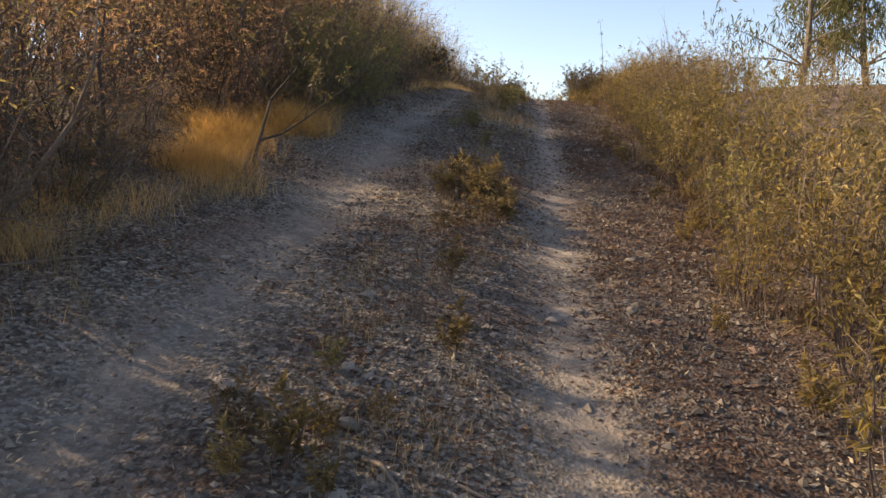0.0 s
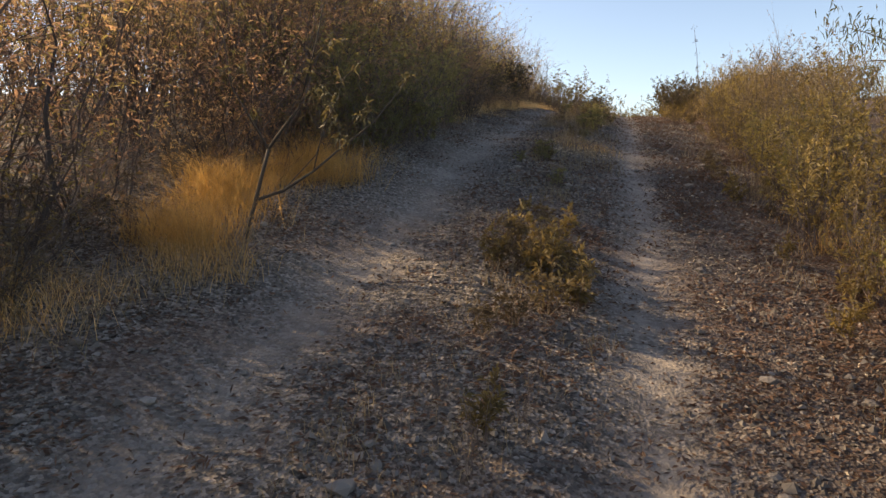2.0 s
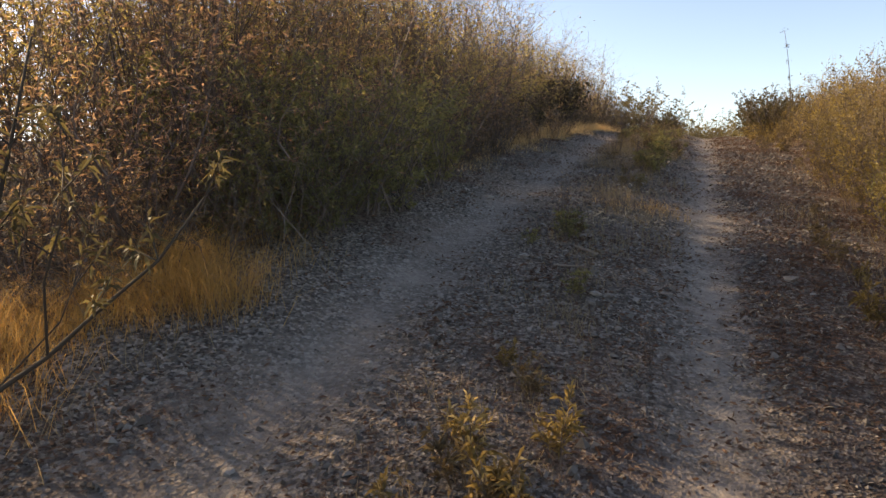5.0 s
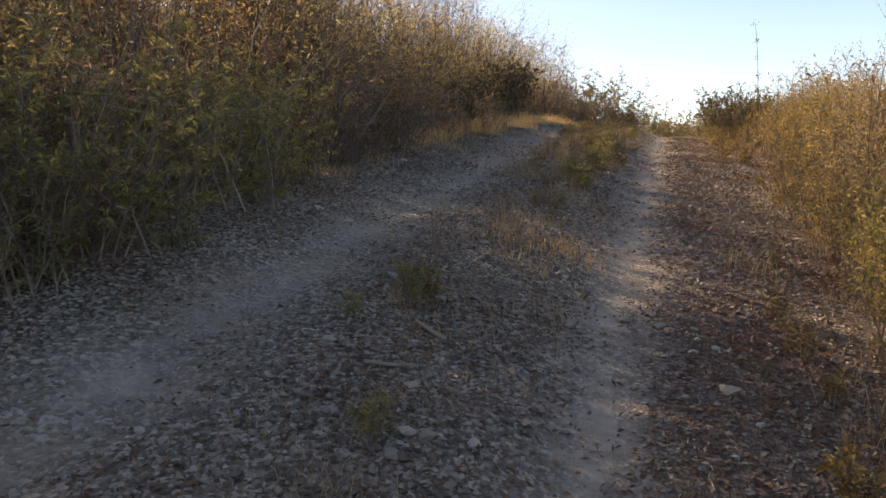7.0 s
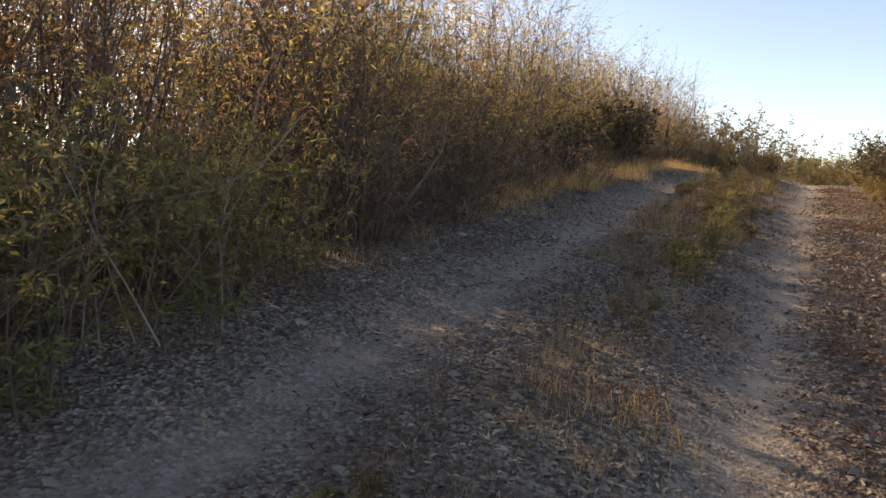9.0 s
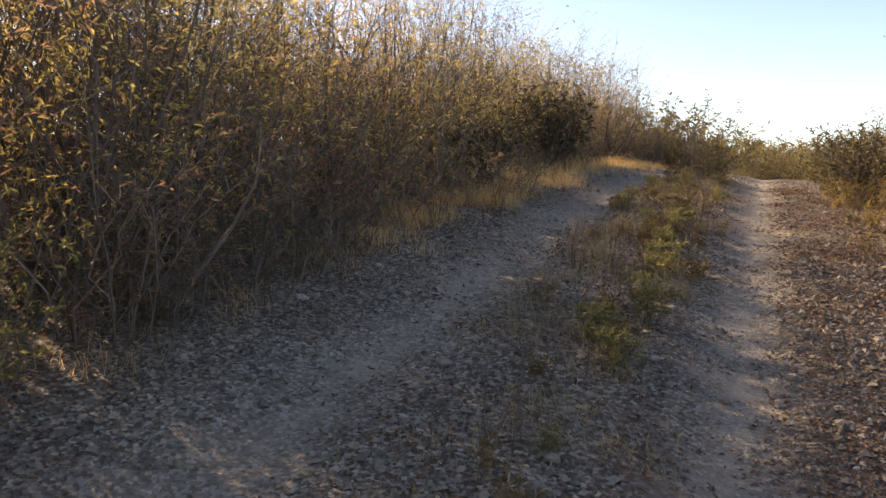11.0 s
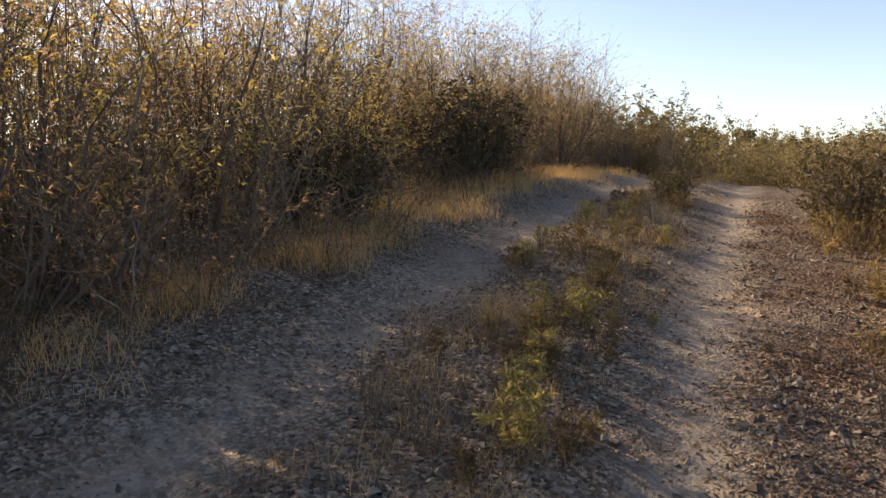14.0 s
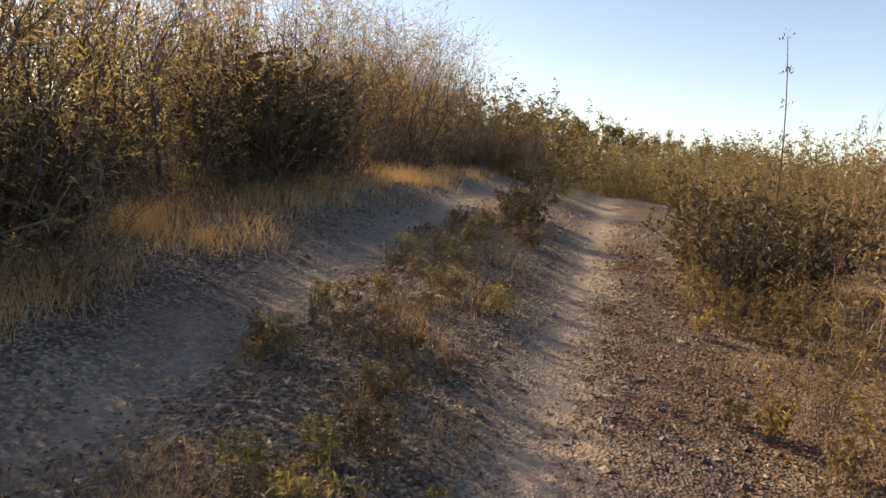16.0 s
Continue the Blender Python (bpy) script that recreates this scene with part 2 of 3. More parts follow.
def height(x, y):
    x, y = np.asarray(x, float), np.asarray(y, float)
    u = off(x, y)
    z = rise(y)
    z = z - 0.055 * np.exp(-((np.abs(u) - GAUGE) / 0.30) ** 2)
    z = z + 0.02 * np.exp(-(u / 0.4) ** 2)
    z = z + 0.11 * np.exp(-((y - 9.3) / 2.6) ** 2)
    z = z - (0.10 + 0.07 * np.exp(-((y - 9.0) / 4.0) ** 2)) * np.clip(u, -3.4, 3.0) + 0.09 * np.clip(-u - 3.2, 0, 5) - 0.12 * np.clip(-u - 9, 0, 25) + 0.09 * np.clip(u - 1.9, 0, 6)
    z = z + 0.04 * np.exp(-((u + 1.75) / 0.35) ** 2)
    for k, (a, b, c, d) in enumerate(WAVES):
        f = 0.8 * 1.6 ** k
        z = z + 0.018 / (1 + 0.55 * k) ** 1.4 * np.sin(f * (a * x + b * y) + 6 * c) * np.cos(f * (b * x - a * y) + 6 * d)
    return z


def h1(x, y):
    return float(height(x, y))


# ---- mesh helpers ----
def mesh_of(name, verts, faces, material, smooth=False):
    me = bpy.data.meshes.new(name)
    me.from_pydata(verts if isinstance(verts, list) else verts.tolist(), [], faces if isinstance(faces, list) else faces.tolist())
    me.materials.append(material)
    if smooth:
        me.polygons.foreach_set("use_smooth", [True] * len(me.polygons))
    me.update()
    return me


def part(name, me, parent, label=""):
    ob = new(name, me)
    ob.parent = parent
    return tagged(ob, label)


def unit(v):
    return v / (np.linalg.norm(v, axis=-1, keepdims=True) + 1e-9)


class Geo:
    """Collects tubes and blades into one mesh."""

    def __init__(self):
        self.v, self.f, self.n = [], [], 0

    def add(self, verts, faces):
        self.v.append(np.asarray(verts, float))
        self.f += [tuple(int(i) + self.n for i in q) for q in faces]
        self.n += len(verts)

    def tube(self, pts, radii, sides=3):
        pts = np.asarray(pts, float)
        k = len(pts)
        tan = unit(np.gradient(pts, axis=0))
        ref = np.where(np.abs(tan[:, 2:3]) > 0.9, np.array([[1.0, 0, 0]]), np.array([[0, 0, 1.0]]))
        a = unit(np.cross(tan, ref))
        b = np.cross(tan, a)
        ang = np.arange(sides) * 2 * math.pi / sides
        ring = a[:, None] * np.cos(ang)[None, :, None] + b[:, None] * np.sin(ang)[None, :, None]
        verts = (pts[:, None] + ring * np.asarray(radii)[:, None, None]).reshape(-1, 3)
        faces = [(i * sides + j, i * sides + (j + 1) % sides, (i + 1) * sides + (j + 1) % sides, (i + 1) * sides + j) for i in range(k - 1) for j in range(sides)]
        faces.append(tuple((k - 1) * sides + j for j in range(sides)))
        self.add(verts, faces)

    def spike(self, a, b, r):
        """A thin twig from a to b, running out to a point."""
        d = unit(b - a)
        e = unit(np.cross(d, (0.3, 0.5, 0.81)))
        f = np.cross(d, e)
        self.add([a + r * e, a + r * (-0.5 * e + 0.87 * f), a + r * (-0.5 * e - 0.87 * f), b], [(0, 1, 3), (1, 2, 3), (2, 0, 3)])

    def leaves(self, P, D, L, W, rs, droop=0.15):
        """Lance-shaped leaves from the points P along the ways D."""
        n = len(P)
        if not n:
            return
        S = unit(np.cross(D, rs.normal(size=(n, 3))))
        N = np.cross(D, S)
        L, W = np.broadcast_to(L, n)[:, None], np.broadcast_to(W, n)[:, None]
        mid = P + D * L * 0.45 + N * L * 0.06
        tip = P + D * L + np.array([0, 0, -1.0]) * L * droop
        verts = np.stack([P, mid + S * W / 2, tip, mid - S * W / 2], 1).reshape(-1, 3)
        i = np.arange(n)[:, None] * 4 + np.arange(4)[None]
        self.add(verts, i)

    def blades(self, P, H, W, lean, rs):
        """Grass blades, curved and tapering, of height H."""
        n = len(P)
        a = rs.uniform(0, 2 * math.pi, n)
        side = np.stack([np.cos(a), np.sin(a), 0 * a], 1)
        b = rs.uniform(0, 2 * math.pi, n)
        way = np.stack([np.cos(b), np.sin(b), 0 * b], 1) * (lean * rs.uniform(0.2, 1.2, n))[:, None]
        up = np.array([0, 0, 1.0])
        H = H[:, None]
        p1 = P + (up * 0.6 + way * 0.3) * H
        p2 = P + (up * 0.95 + way) * H
        w = np.broadcast_to(W, n)[:, None] * side / 2
        verts = np.stack([P - w, P + w, p1 + w * 0.8, p1 - w * 0.8, p2], 1).reshape(-1, 3)
        i = np.arange(n)[:, None] * 5
        f = [tuple(r) for r in (i + np.array([[0, 1, 2, 3]]))] + [tuple(r) for r in (i + np.array([[3, 2, 4]]))]
        self.add(verts, f)

    def mesh(self, name, material, smooth=False):
        return mesh_of(name, np.concatenate(self.v), self.f, material, smooth)


def bezier(a, b, c, k):
    t = np.linspace(0, 1, k)[:, None]
    return (1 - t) ** 2 * np.asarray(a) + 2 * t * (1 - t) * np.asarray(b) + t ** 2 * np.asarray(c)


def place_all(thing, spots):
    """Sets the thing at the first pose and copies of it at the others."""
    for k, m in enumerate(spots):
        if k == 0:
            thing.matrix_basis = m
        else:
            copy_thing(thing, m)


def spot(x, y, turn=0.0, s=1.0, sz=None, sink=0.02, lean=(0, 0)):
    return pose(x, y, h1(x, y) - sink, lean[0], lean[1], turn) @ Matrix.Diagonal((s, s, s if sz is None else sz, 1))


def at(u, y):
    return AXIS + BEND * y + u


# ---- ground and track ----
def axis_steps(marks):
    out = []
    for a, b, n in marks:
        out += list(np.linspace(a, b, n, endpoint=False))
    return np.array(out + [marks[-1][1]])


US = axis_steps([(-900, -60, 8), (-60, -12, 12), (-12, -3, 24), (-3, -1.55, 20), (-1.55, 1.85, 52), (1.85, 3, 16), (3, 12, 24), (12, 60, 12), (60, 900, 8)])
YS = axis_steps([(-700, -40, 8), (-40, -4, 12), (-4, 1, 12), (1, 22, 240), (22, 34, 60), (34, 70, 24), (70, 1600, 12)])
UU, YY = np.meshgrid(US, YS, indexing="ij")
XX = UU + AXIS + BEND * np.clip(YY, -20, 40)
ZZ = height(XX, YY)
VV = np.stack([XX, YY, ZZ], -1).reshape(-1, 3)
IU, IY = np.meshgrid(np.arange(len(US) - 1), np.arange(len(YS) - 1), indexing="ij")
ny = len(YS)
QUADS = np.stack([IU * ny + IY, (IU + 1) * ny + IY, (IU + 1) * ny + IY + 1, IU * ny + IY + 1], -1)
on_track = (US[:-1][:, None] >= -1.5501) & (US[1:][:, None] <= 1.8501) & (YS[:-1][None] >= -4.001) & (YS[1:][None] <= 34.001)


def sheet(name, quads):
    used, back = np.unique(quads.reshape(-1), return_inverse=True)
    return new(name, mesh_of(name, VV[used], back.reshape(-1, 4), EARTH, True))


ground = tagged(sheet("ground", QUADS[~on_track]), "dry stony hillside soil under scrub", "ground", kind="structure")
road = tagged(sheet("road", QUADS[on_track]), "gravelly two-rut dirt track climbing a hill", "dirt track", kind="structure")


# ---- plants ----
def shrub(name, label, category, group, seed, h, n, base_r, top_r, twigs, leaves, L, W, stem_mat, leaf_mat, bare=0.25, lift=0.7, stem_r=0.009, ragged=0.55):
    """A many-stemmed shrub: thin stems that fan out, side twigs, narrow leaves on them."""
    rs = np.random.RandomState(seed)
    wood, leaf = Geo(), Geo()
    for _ in range(n):
        a = rs.uniform(0, 2 * math.pi)
        r0, r1 = base_r * math.sqrt(rs.rand()), top_r * math.sqrt(rs.rand())
        hh = h * rs.uniform(ragged, 1.0) * (1.08 - 0.25 * r1 / top_r)
        b = a + rs.normal() * 0.5
        p0 = np.array([r0 * math.cos(a), r0 * math.sin(a), -0.03])
        p2 = np.array([r1 * math.cos(b), r1 * math.sin(b), hh])
        p1 = (p0 + p2) / 2 + np.array([rs.normal() * 0.07 * h, rs.normal() * 0.07 * h, hh * 0.14])
        pts = bezier(p0, p1, p2, 6)
        pts[1:-1] += rs.normal(size=(4, 3)) * 0.018 * h
        thick, full = (2.5 if rs.rand() < 0.16 and h > 1.8 else 1.0), rs.uniform(0.25, 1.75)      # a few stout stems; some bare, some bushy
        wood.tube(pts, np.linspace(stem_r * thick, stem_r * 0.22, 6))
        for _ in range(twigs):
            t = bare + (1 - bare) * rs.rand() ** (0.7 if h > 3 else 1.0)
            k = min(int(t * 5), 4)
            q = pts[k] + (pts[k + 1] - pts[k]) * (t * 5 - k)
            d = unit(unit(pts[k + 1] - pts[k]) * lift + np.append(rs.normal(size=2) * 0.6, rs.normal() * 0.2))
            ln = h * rs.uniform(0.09, 0.22)
            tw = np.array([q, q + d * ln * 0.5, q + d * ln + np.array([0, 0, rs.uniform(-0.1, 0.25) * ln])])
            wood.spike(tw[0], tw[2], stem_r * 0.38)
            m = max(1, int(leaves * full * rs.uniform(0.5, 1.4) + 0.5))
            s = rs.uniform(0.1, 1.0, m)[:, None]
            leaf.leaves(tw[0] + (tw[2] - tw[0]) * s, unit(d[None] * 0.7 + rs.normal(size=(m, 3)) * 0.55), L * rs.uniform(0.6, 1.3, m), W * rs.uniform(0.6, 1.3, m), rs)
    ob = tagged(new(name), label, category, group)
    part("branchwork", wood.mesh("branchwork", stem_mat), ob)
    part("foliage", leaf.mesh("foliage", leaf_mat), ob)
    return ob


rng = np.random.RandomState(11)
SUN_LINES = ((-1.7, 6.2, 0.38), (-0.3, 11.0, 0.28), (-0.4, 15.9, 0.3), (1.6, 18.2, 0.25), (1.3, 20.2, 0.35), (0.3, 23.5, 0.6), (1.0, 27.0, 0.5))    # x, y, half width
sx, sy = unit(np.array([math.sin(radians(SUN_AZ)), math.cos(radians(SUN_AZ))]))


def open_to_sun(x, y):
    """True where the thicket has a low gap."""
    for px, py, half in SUN_LINES:
        if (x - px) * sx + (y - py) * sy > -0.3 and abs((x - px) * sy - (y - py) * sx) < half:
            return True
    return False


def verge(y):
    """How far the thicket's first row stands from the track's middle."""
    return float(np.interp(y, (7.0, 8.5, 12.5, 13.5, 17.0, 19.0), (-2.8, -2.1, -2.1, -2.45, -2.5, -2.65)))


# ---- the thicket on the uphill side ----
tall_spots, mid_spots, low_spots, back_spots = [[] for _ in range(4)], [[] for _ in range(3)], [[], []], [[], []]


def row_of(spots, out, step, s0, s1, start, end=33.0, wide=1.0, low=0.36, jitter=0.18):
    y = start
    while y < end:
        x = at(verge(y) + out + rng.normal() * jitter, y)
        s = rng.uniform(s0, s1) * float(np.interp(y, (4, 5.5, 8.5, 9.5, 15, 19, 22, 26), (1.0, 0.8, 0.8, 1.0, 1.0, 0.88, 0.84, 0.92))) * (1.0 if out > -2 or y < 10 else 1.3 if y < 19 else 1.15)
        if open_to_sun(x, y):
            s *= low * (0.4 if y < 9 else 1.0)
        if s > 0.16 and not (out > -0.4 and 9.2 < y < 12.0):
            kind = 1 if len(spots) > 1 and y > 12.5 and rng.rand() < 0.55 else rng.randint(len(spots))     # more olive higher up
            spots[kind].append(spot(x, y, rng.uniform(0, 360), s * wide * rng.uniform(0.9, 1.2), s, 0.02, (rng.normal() * 6, rng.normal() * 6)))
        y += step * rng.uniform(0.75, 1.25)


row_of(low_spots, 0.4, 0.62, 0.6, 1.25, 1.0, low=0.7)
row_of(mid_spots, 0.0, 0.62, 0.8, 1.15, 1.0, low=0.45)
row_of(tall_spots, -0.7, 0.74, 0.85, 1.12, 1.2, low=0.4)
row_of(mid_spots, -1.2, 1.2, 0.95, 1.25, 1.4, low=0.45)
row_of(tall_spots, -1.7, 0.88, 0.8, 1.08, 1.0, low=0.45)
row_of(back_spots, -2.7, 0.95, 0.7, 0.95, 1.6, low=0.35)
row_of(back_spots, -3.6, 1.2, 0.7, 0.95, 1.3, 26.0, low=0.35)
row_of(back_spots, -4.6, 2.6, 0.45, 0.7, 1.0, low=0.5)
wispy_spots = [[]]
row_of(wispy_spots, -0.3, 1.3, 0.7, 1.0, 13.0, 32.0, low=0.5, jitter=0.3)
row_of(wispy_spots, 0.9, 0.8, 0.5, 0.68, 27.0, 31.5, low=0.7, jitter=0.3)
row_of(wispy_spots, 1.9, 0.7, 0.5, 0.66, 28.5, 32.0, low=0.7, jitter=0.3)
row_of(wispy_spots, -1.1, 1.7, 0.9, 1.15, 4.0, 30.0, low=0.0, jitter=0.3)
wispy = shrub("wispy_shrub", "tall spindly shrub with bare grey twigs and few leaves", "shrub", "thicket beside the track", 38,
              3.6, 20, 0.25, 0.95, 10, 4, 0.055, 0.017, STEM_DARK, LEAF_DRAB, 0.3, 0.7, 0.009, 0.55)
place_all(wispy, wispy_spots[0])
for k in range(4):
    tall = shrub("thicket_shrub", "tall dry shrub with thin upright stems and small brown-olive leaves", "shrub", "thicket beside the track", 20 + k,
                 3.7, 31, 0.42, 1.3, 17, 6, 0.055, 0.0145, STEM_DARK, (LEAF_BROWN, LEAF_OLIVE, LEAF_RUSSET, LEAF_OLIVE)[k], 0.04, 0.45, 0.006, 0.3)
    place_all(tall, tall_spots[k])
for k in range(2):
    back = shrub("thicket_shrub", "tall dry shrub deep in the thicket, brown and olive", "shrub", "thicket beside the track", 30 + k,
                 3.9, 24, 0.6, 1.5, 12, 5, 0.10, 0.028, STEM_DARK, (LEAF_BROWN, LEAF_OLIVE)[k], 0.02, 0.5, 0.009, 0.3)
    place_all(back, back_spots[k])
for k in range(3):
    mid = shrub("bushy_shrub", "bushy dry shrub of fine brown twigs and olive leaves", "shrub", "thicket beside the track", 26 + k,
                2.1, 27, 0.35, 0.95, 12, 5, 0.048, 0.0115, STEM_DARK, (LEAF_BROWN, LEAF_OLIVE, LEAF_RUSSET)[k], 0.02, 0.45, 0.007, 0.3)
    place_all(mid, mid_spots[k])
for k in range(2):
    skirt = shrub("low_shrub", "low twiggy brown shrub at the foot of the thicket", "shrub", "low shrubs under the thicket", 34 + k,
                  0.85, 24, 0.3, 0.6, 8, 6, 0.04, 0.011, STEM_DARK, (LEAF_BROWN, LEAF_DRAB)[k], 0.0, 0.4, 0.005, 0.35)
    place_all(skirt, low_spots[k])

# ---- the low scrub on the downhill side ----
spots = [[] for _ in range(5)]
for row, (u0, step) in enumerate(((2.25, 0.5), (2.8, 0.52), (3.5, 0.68), (4.5, 0.9), (5.8, 1.1))):
    y = 2.2 + 0.2 * row
    while y < 27:
        x = at(u0 + (0.25 if y > 12.5 else 0.0) + rng.normal() * 0.2, y)
        s = rng.uniform(0.75, 1.15) * (0.8 if row == 0 else 1.12 if row > 1 and y > 13 else 0.82 if row > 1 and y < 10 else 1.0)
        if not (row < 2 and 19.2 < y < 21.3) and not (row == 4 and rng.rand() < 0.4):
            kind = rng.choice((2, 3, 3, 4)) if y > 11 else rng.choice((1, 1, 0)) if row > 1 else rng.randint(5)
            spots[kind].append(spot(x, y, rng.uniform(0, 360), s, s))
        y += step * rng.uniform(0.75, 1.25)
for u, y, s in ((1.95, 19.1, 0.42), (1.75, 19.6, 0.4), (2.3, 19.0, 0.5), (1.8, 20.4, 0.42), (1.85, 21.2, 0.4)):
    spots[0].append(spot(at(u, y), y, 70 * y, s * 1.2, s))
for k in range(5):
    low = shrub("ochre_shrub", "upright leafy shrub turned ochre and yellow in dry season", "shrub", "scrub beside the track", 40 + k,
                1.6, 20, 0.2, 0.55, 7, 7, 0.07, 0.019, STEM_DARK, (LEAF_OCHRE, LEAF_YELLOW, LEAF_WEED, LEAF_TAN, LEAF_OCHRE)[k], 0.16, 0.9, 0.006, 0.5)
    place_all(low, spots[k])

# ---- single bushes ----
dense = shrub("green_bush", "dense feathery grey-green bush with yellowed tips", "shrub", "", 60, 1.3, 84, 0.75, 1.05, 9, 12, 0.05, 0.0145, STEM_DARK, LEAF_GREEN, 0.0, 0.4, 0.006, 0.4)
place_all(dense, [spot(at(-1.95, 9.15), 9.15, 20, 0.95), spot(at(-1.9, 8.5), 8.5, 70, 0.7), spot(at(-1.95, 10.1), 10.1, 140, 0.95), spot(at(-2.05, 11.1), 11.1, 250, 0.85), spot(at(-2.8, 9.3), 9.3, 310, 1.1)])
dark = shrub("dark_bush", "dense dark olive bush with a few yellow leaves", "shrub", "", 61, 1.2, 50, 0.25, 0.7, 8, 9, 0.065, 0.024, STEM_DARK, LEAF_DUSKY, 0.12)
place_all(dark, [spot(at(2.1, 19.8), 19.8, 0, 0.95), spot(at(1.95, 20.8), 20.8, 100, 0.9), spot(at(2.75, 20.6), 20.6, 200, 0.85), spot(at(-2.35, 20.8), 20.8, 40, 1.25), spot(at(-2.6, 22.2), 22.2, 130, 1.35), spot(at(-2.3, 17.9), 17.9, 260, 0.9)])
crown = shrub("crown_bush", "small dark green-brown bush growing between the wheel ruts", "shrub", "", 63, 0.66, 34, 0.2, 0.45, 7, 7, 0.045, 0.016, STEM_DARK, LEAF_DUSKY, 0.05, 0.7, 0.005, 0.5)
place_all(crown, [spot(at(0.1, 21.6), 21.6, 0, 0.8), spot(at(-0.05, 22.2), 22.2, 120, 0.75), spot(at(-0.15, 24.6), 24.6, 220, 1.15), spot(at(0.1, 26.2), 26.2, 60, 1.0)])
bare = shrub("bare_shrub", "tall thin half-bare shrub with grey twigs", "shrub", "", 62, 2.4, 16, 0.15, 0.5, 8, 3, 0.05, 0.012, STEM_TAN, LEAF_BROWN, 0.35, 0.9)
place_all(bare, [spot(4.2, 14.1, 0, 0.8), spot(at(3.3, 16.6), 16.6, 80, 0.72), spot(at(3.0, 18.3), 18.3, 150, 0.75), spot(at(3.9, 17.8), 17.8, 230, 0.85), spot(at(3.4, 21.5), 21.5, 300, 0.85)])

dead = shrub("dead_shrub", "low dead shrub of tangled bare grey twigs", "shrub", "dead shrubs in the grass", 64, 0.75, 20, 0.2, 0.6, 9, 1, 0.03, 0.008, DEADWOOD, GREY_STRAW, 0.1, 0.3, 0.006, 0.4)
place_all(dead, [spot(-2.55, 4.1, 0, 0.9), spot(-2.95, 3.5, 80, 1.0), spot(-2.5, 4.9, 150, 0.8), spot(-2.75, 2.8, 220, 0.9), spot(-2.7, 5.7, 300, 0.9), spot(-2.8, 6.6, 30, 1.0)])

# ---- scrub beyond the crest ----
spots = [[] for _ in range(2)]
for k in range(110):
    y = rng.uniform(30, 40)
    x = rng.uniform(-5, 14)
    s = float(np.interp(x, (0.0, 2.0, 3.2, 5.0, 8.0), (1.05, 0.9, 0.6, 0.6, 0.65))) * rng.uniform(0.85, 1.15) + 0.022 * (y - 30)
    spots[k % 2].append(spot(x, y, rng.uniform(0, 360), s * 1.1, s))
for k in range(70):                       # low scrub just over the crest
    x, y, s = rng.uniform(2.6, 10), rng.uniform(31, 38), rng.uniform(0.36, 0.5)
    s *= 1.4 if x > 4.4 else 1.0
    spots[k % 2].append(spot(x, y, rng.uniform(0, 360), s * 1.5, s))
for k in range(64):                       # taller scrub down the far slope
    x, y, s = rng.uniform(1.5, 16), rng.uniform(42, 52), rng.uniform(1.15, 1.5)
    spots[k % 2].append(spot(x, y, rng.uniform(0, 360), s * 1.2, s))
for k in range(2):
    far = shrub("olive_shrub", "olive and tan shrub beyond the hill crest", "shrub", "scrub beyond the crest", 70 + k, 1.75, 13, 0.45, 1.05, 5, 7, 0.085, 0.036, STEM_TAN, (LEAF_DARK_OLIVE, LEAF_OLIVE)[k], 0.05)
    place_all(far, spots[k])


def tree(name, label, group, seed, h, crown_r, limbs, clumps, L, W, leaf_mat, hang=0.1, first=0.3):
    """A tree with a tapered trunk, limbs and a ragged crown of leaf clumps."""
    rs = np.random.RandomState(seed)
    wood, leaf = Geo(), Geo()
    trunk = bezier((0, 0, -0.1), (0.12 * h * rs.normal() * 0.3, 0.05, h * 0.5), (rs.normal() * 0.06 * h, rs.normal() * 0.06 * h, h * 0.93), 9)
    wood.tube(trunk, np.linspace(0.02 * h, 0.004 * h, 9), 7)
    for _ in range(limbs):
        t = rs.uniform(first, 0.97)
        q = trunk[int(t * 8)]
        a = rs.uniform(0, 2 * math.pi)
        ln = crown_r * rs.uniform(0.5, 1.05) * (1.15 - 0.6 * t)
        end = q + np.array([math.cos(a) * ln, math.sin(a) * ln, ln * rs.uniform(0.1, 0.8)])
        pts = bezier(q, (q + end) / 2 + np.array([0, 0, ln * 0.12]), end, 5)
        wood.tube(pts, np.linspace(0.007 * h * (1.1 - t), 0.0015 * h, 5), 4)
        for _ in range(clumps):
            c = pts[rs.randint(2, 5)] + rs.normal(size=3) * crown_r * 0.13
            m = rs.randint(14, 30)
            P = c + rs.normal(size=(m, 3)) * crown_r * 0.085
            D = unit(rs.normal(size=(m, 3)) * 0.7 + np.array([0, 0, -hang]))
            leaf.leaves(P, D, L * rs.uniform(0.7, 1.3, m), W * rs.uniform(0.7, 1.3, m), rs)
    ob = tagged(new(name), label, "tree", group)
    part("trunk", wood.mesh("trunk", BARK), ob)
    part("crown", leaf.mesh("crown", leaf_mat), ob)
    return ob


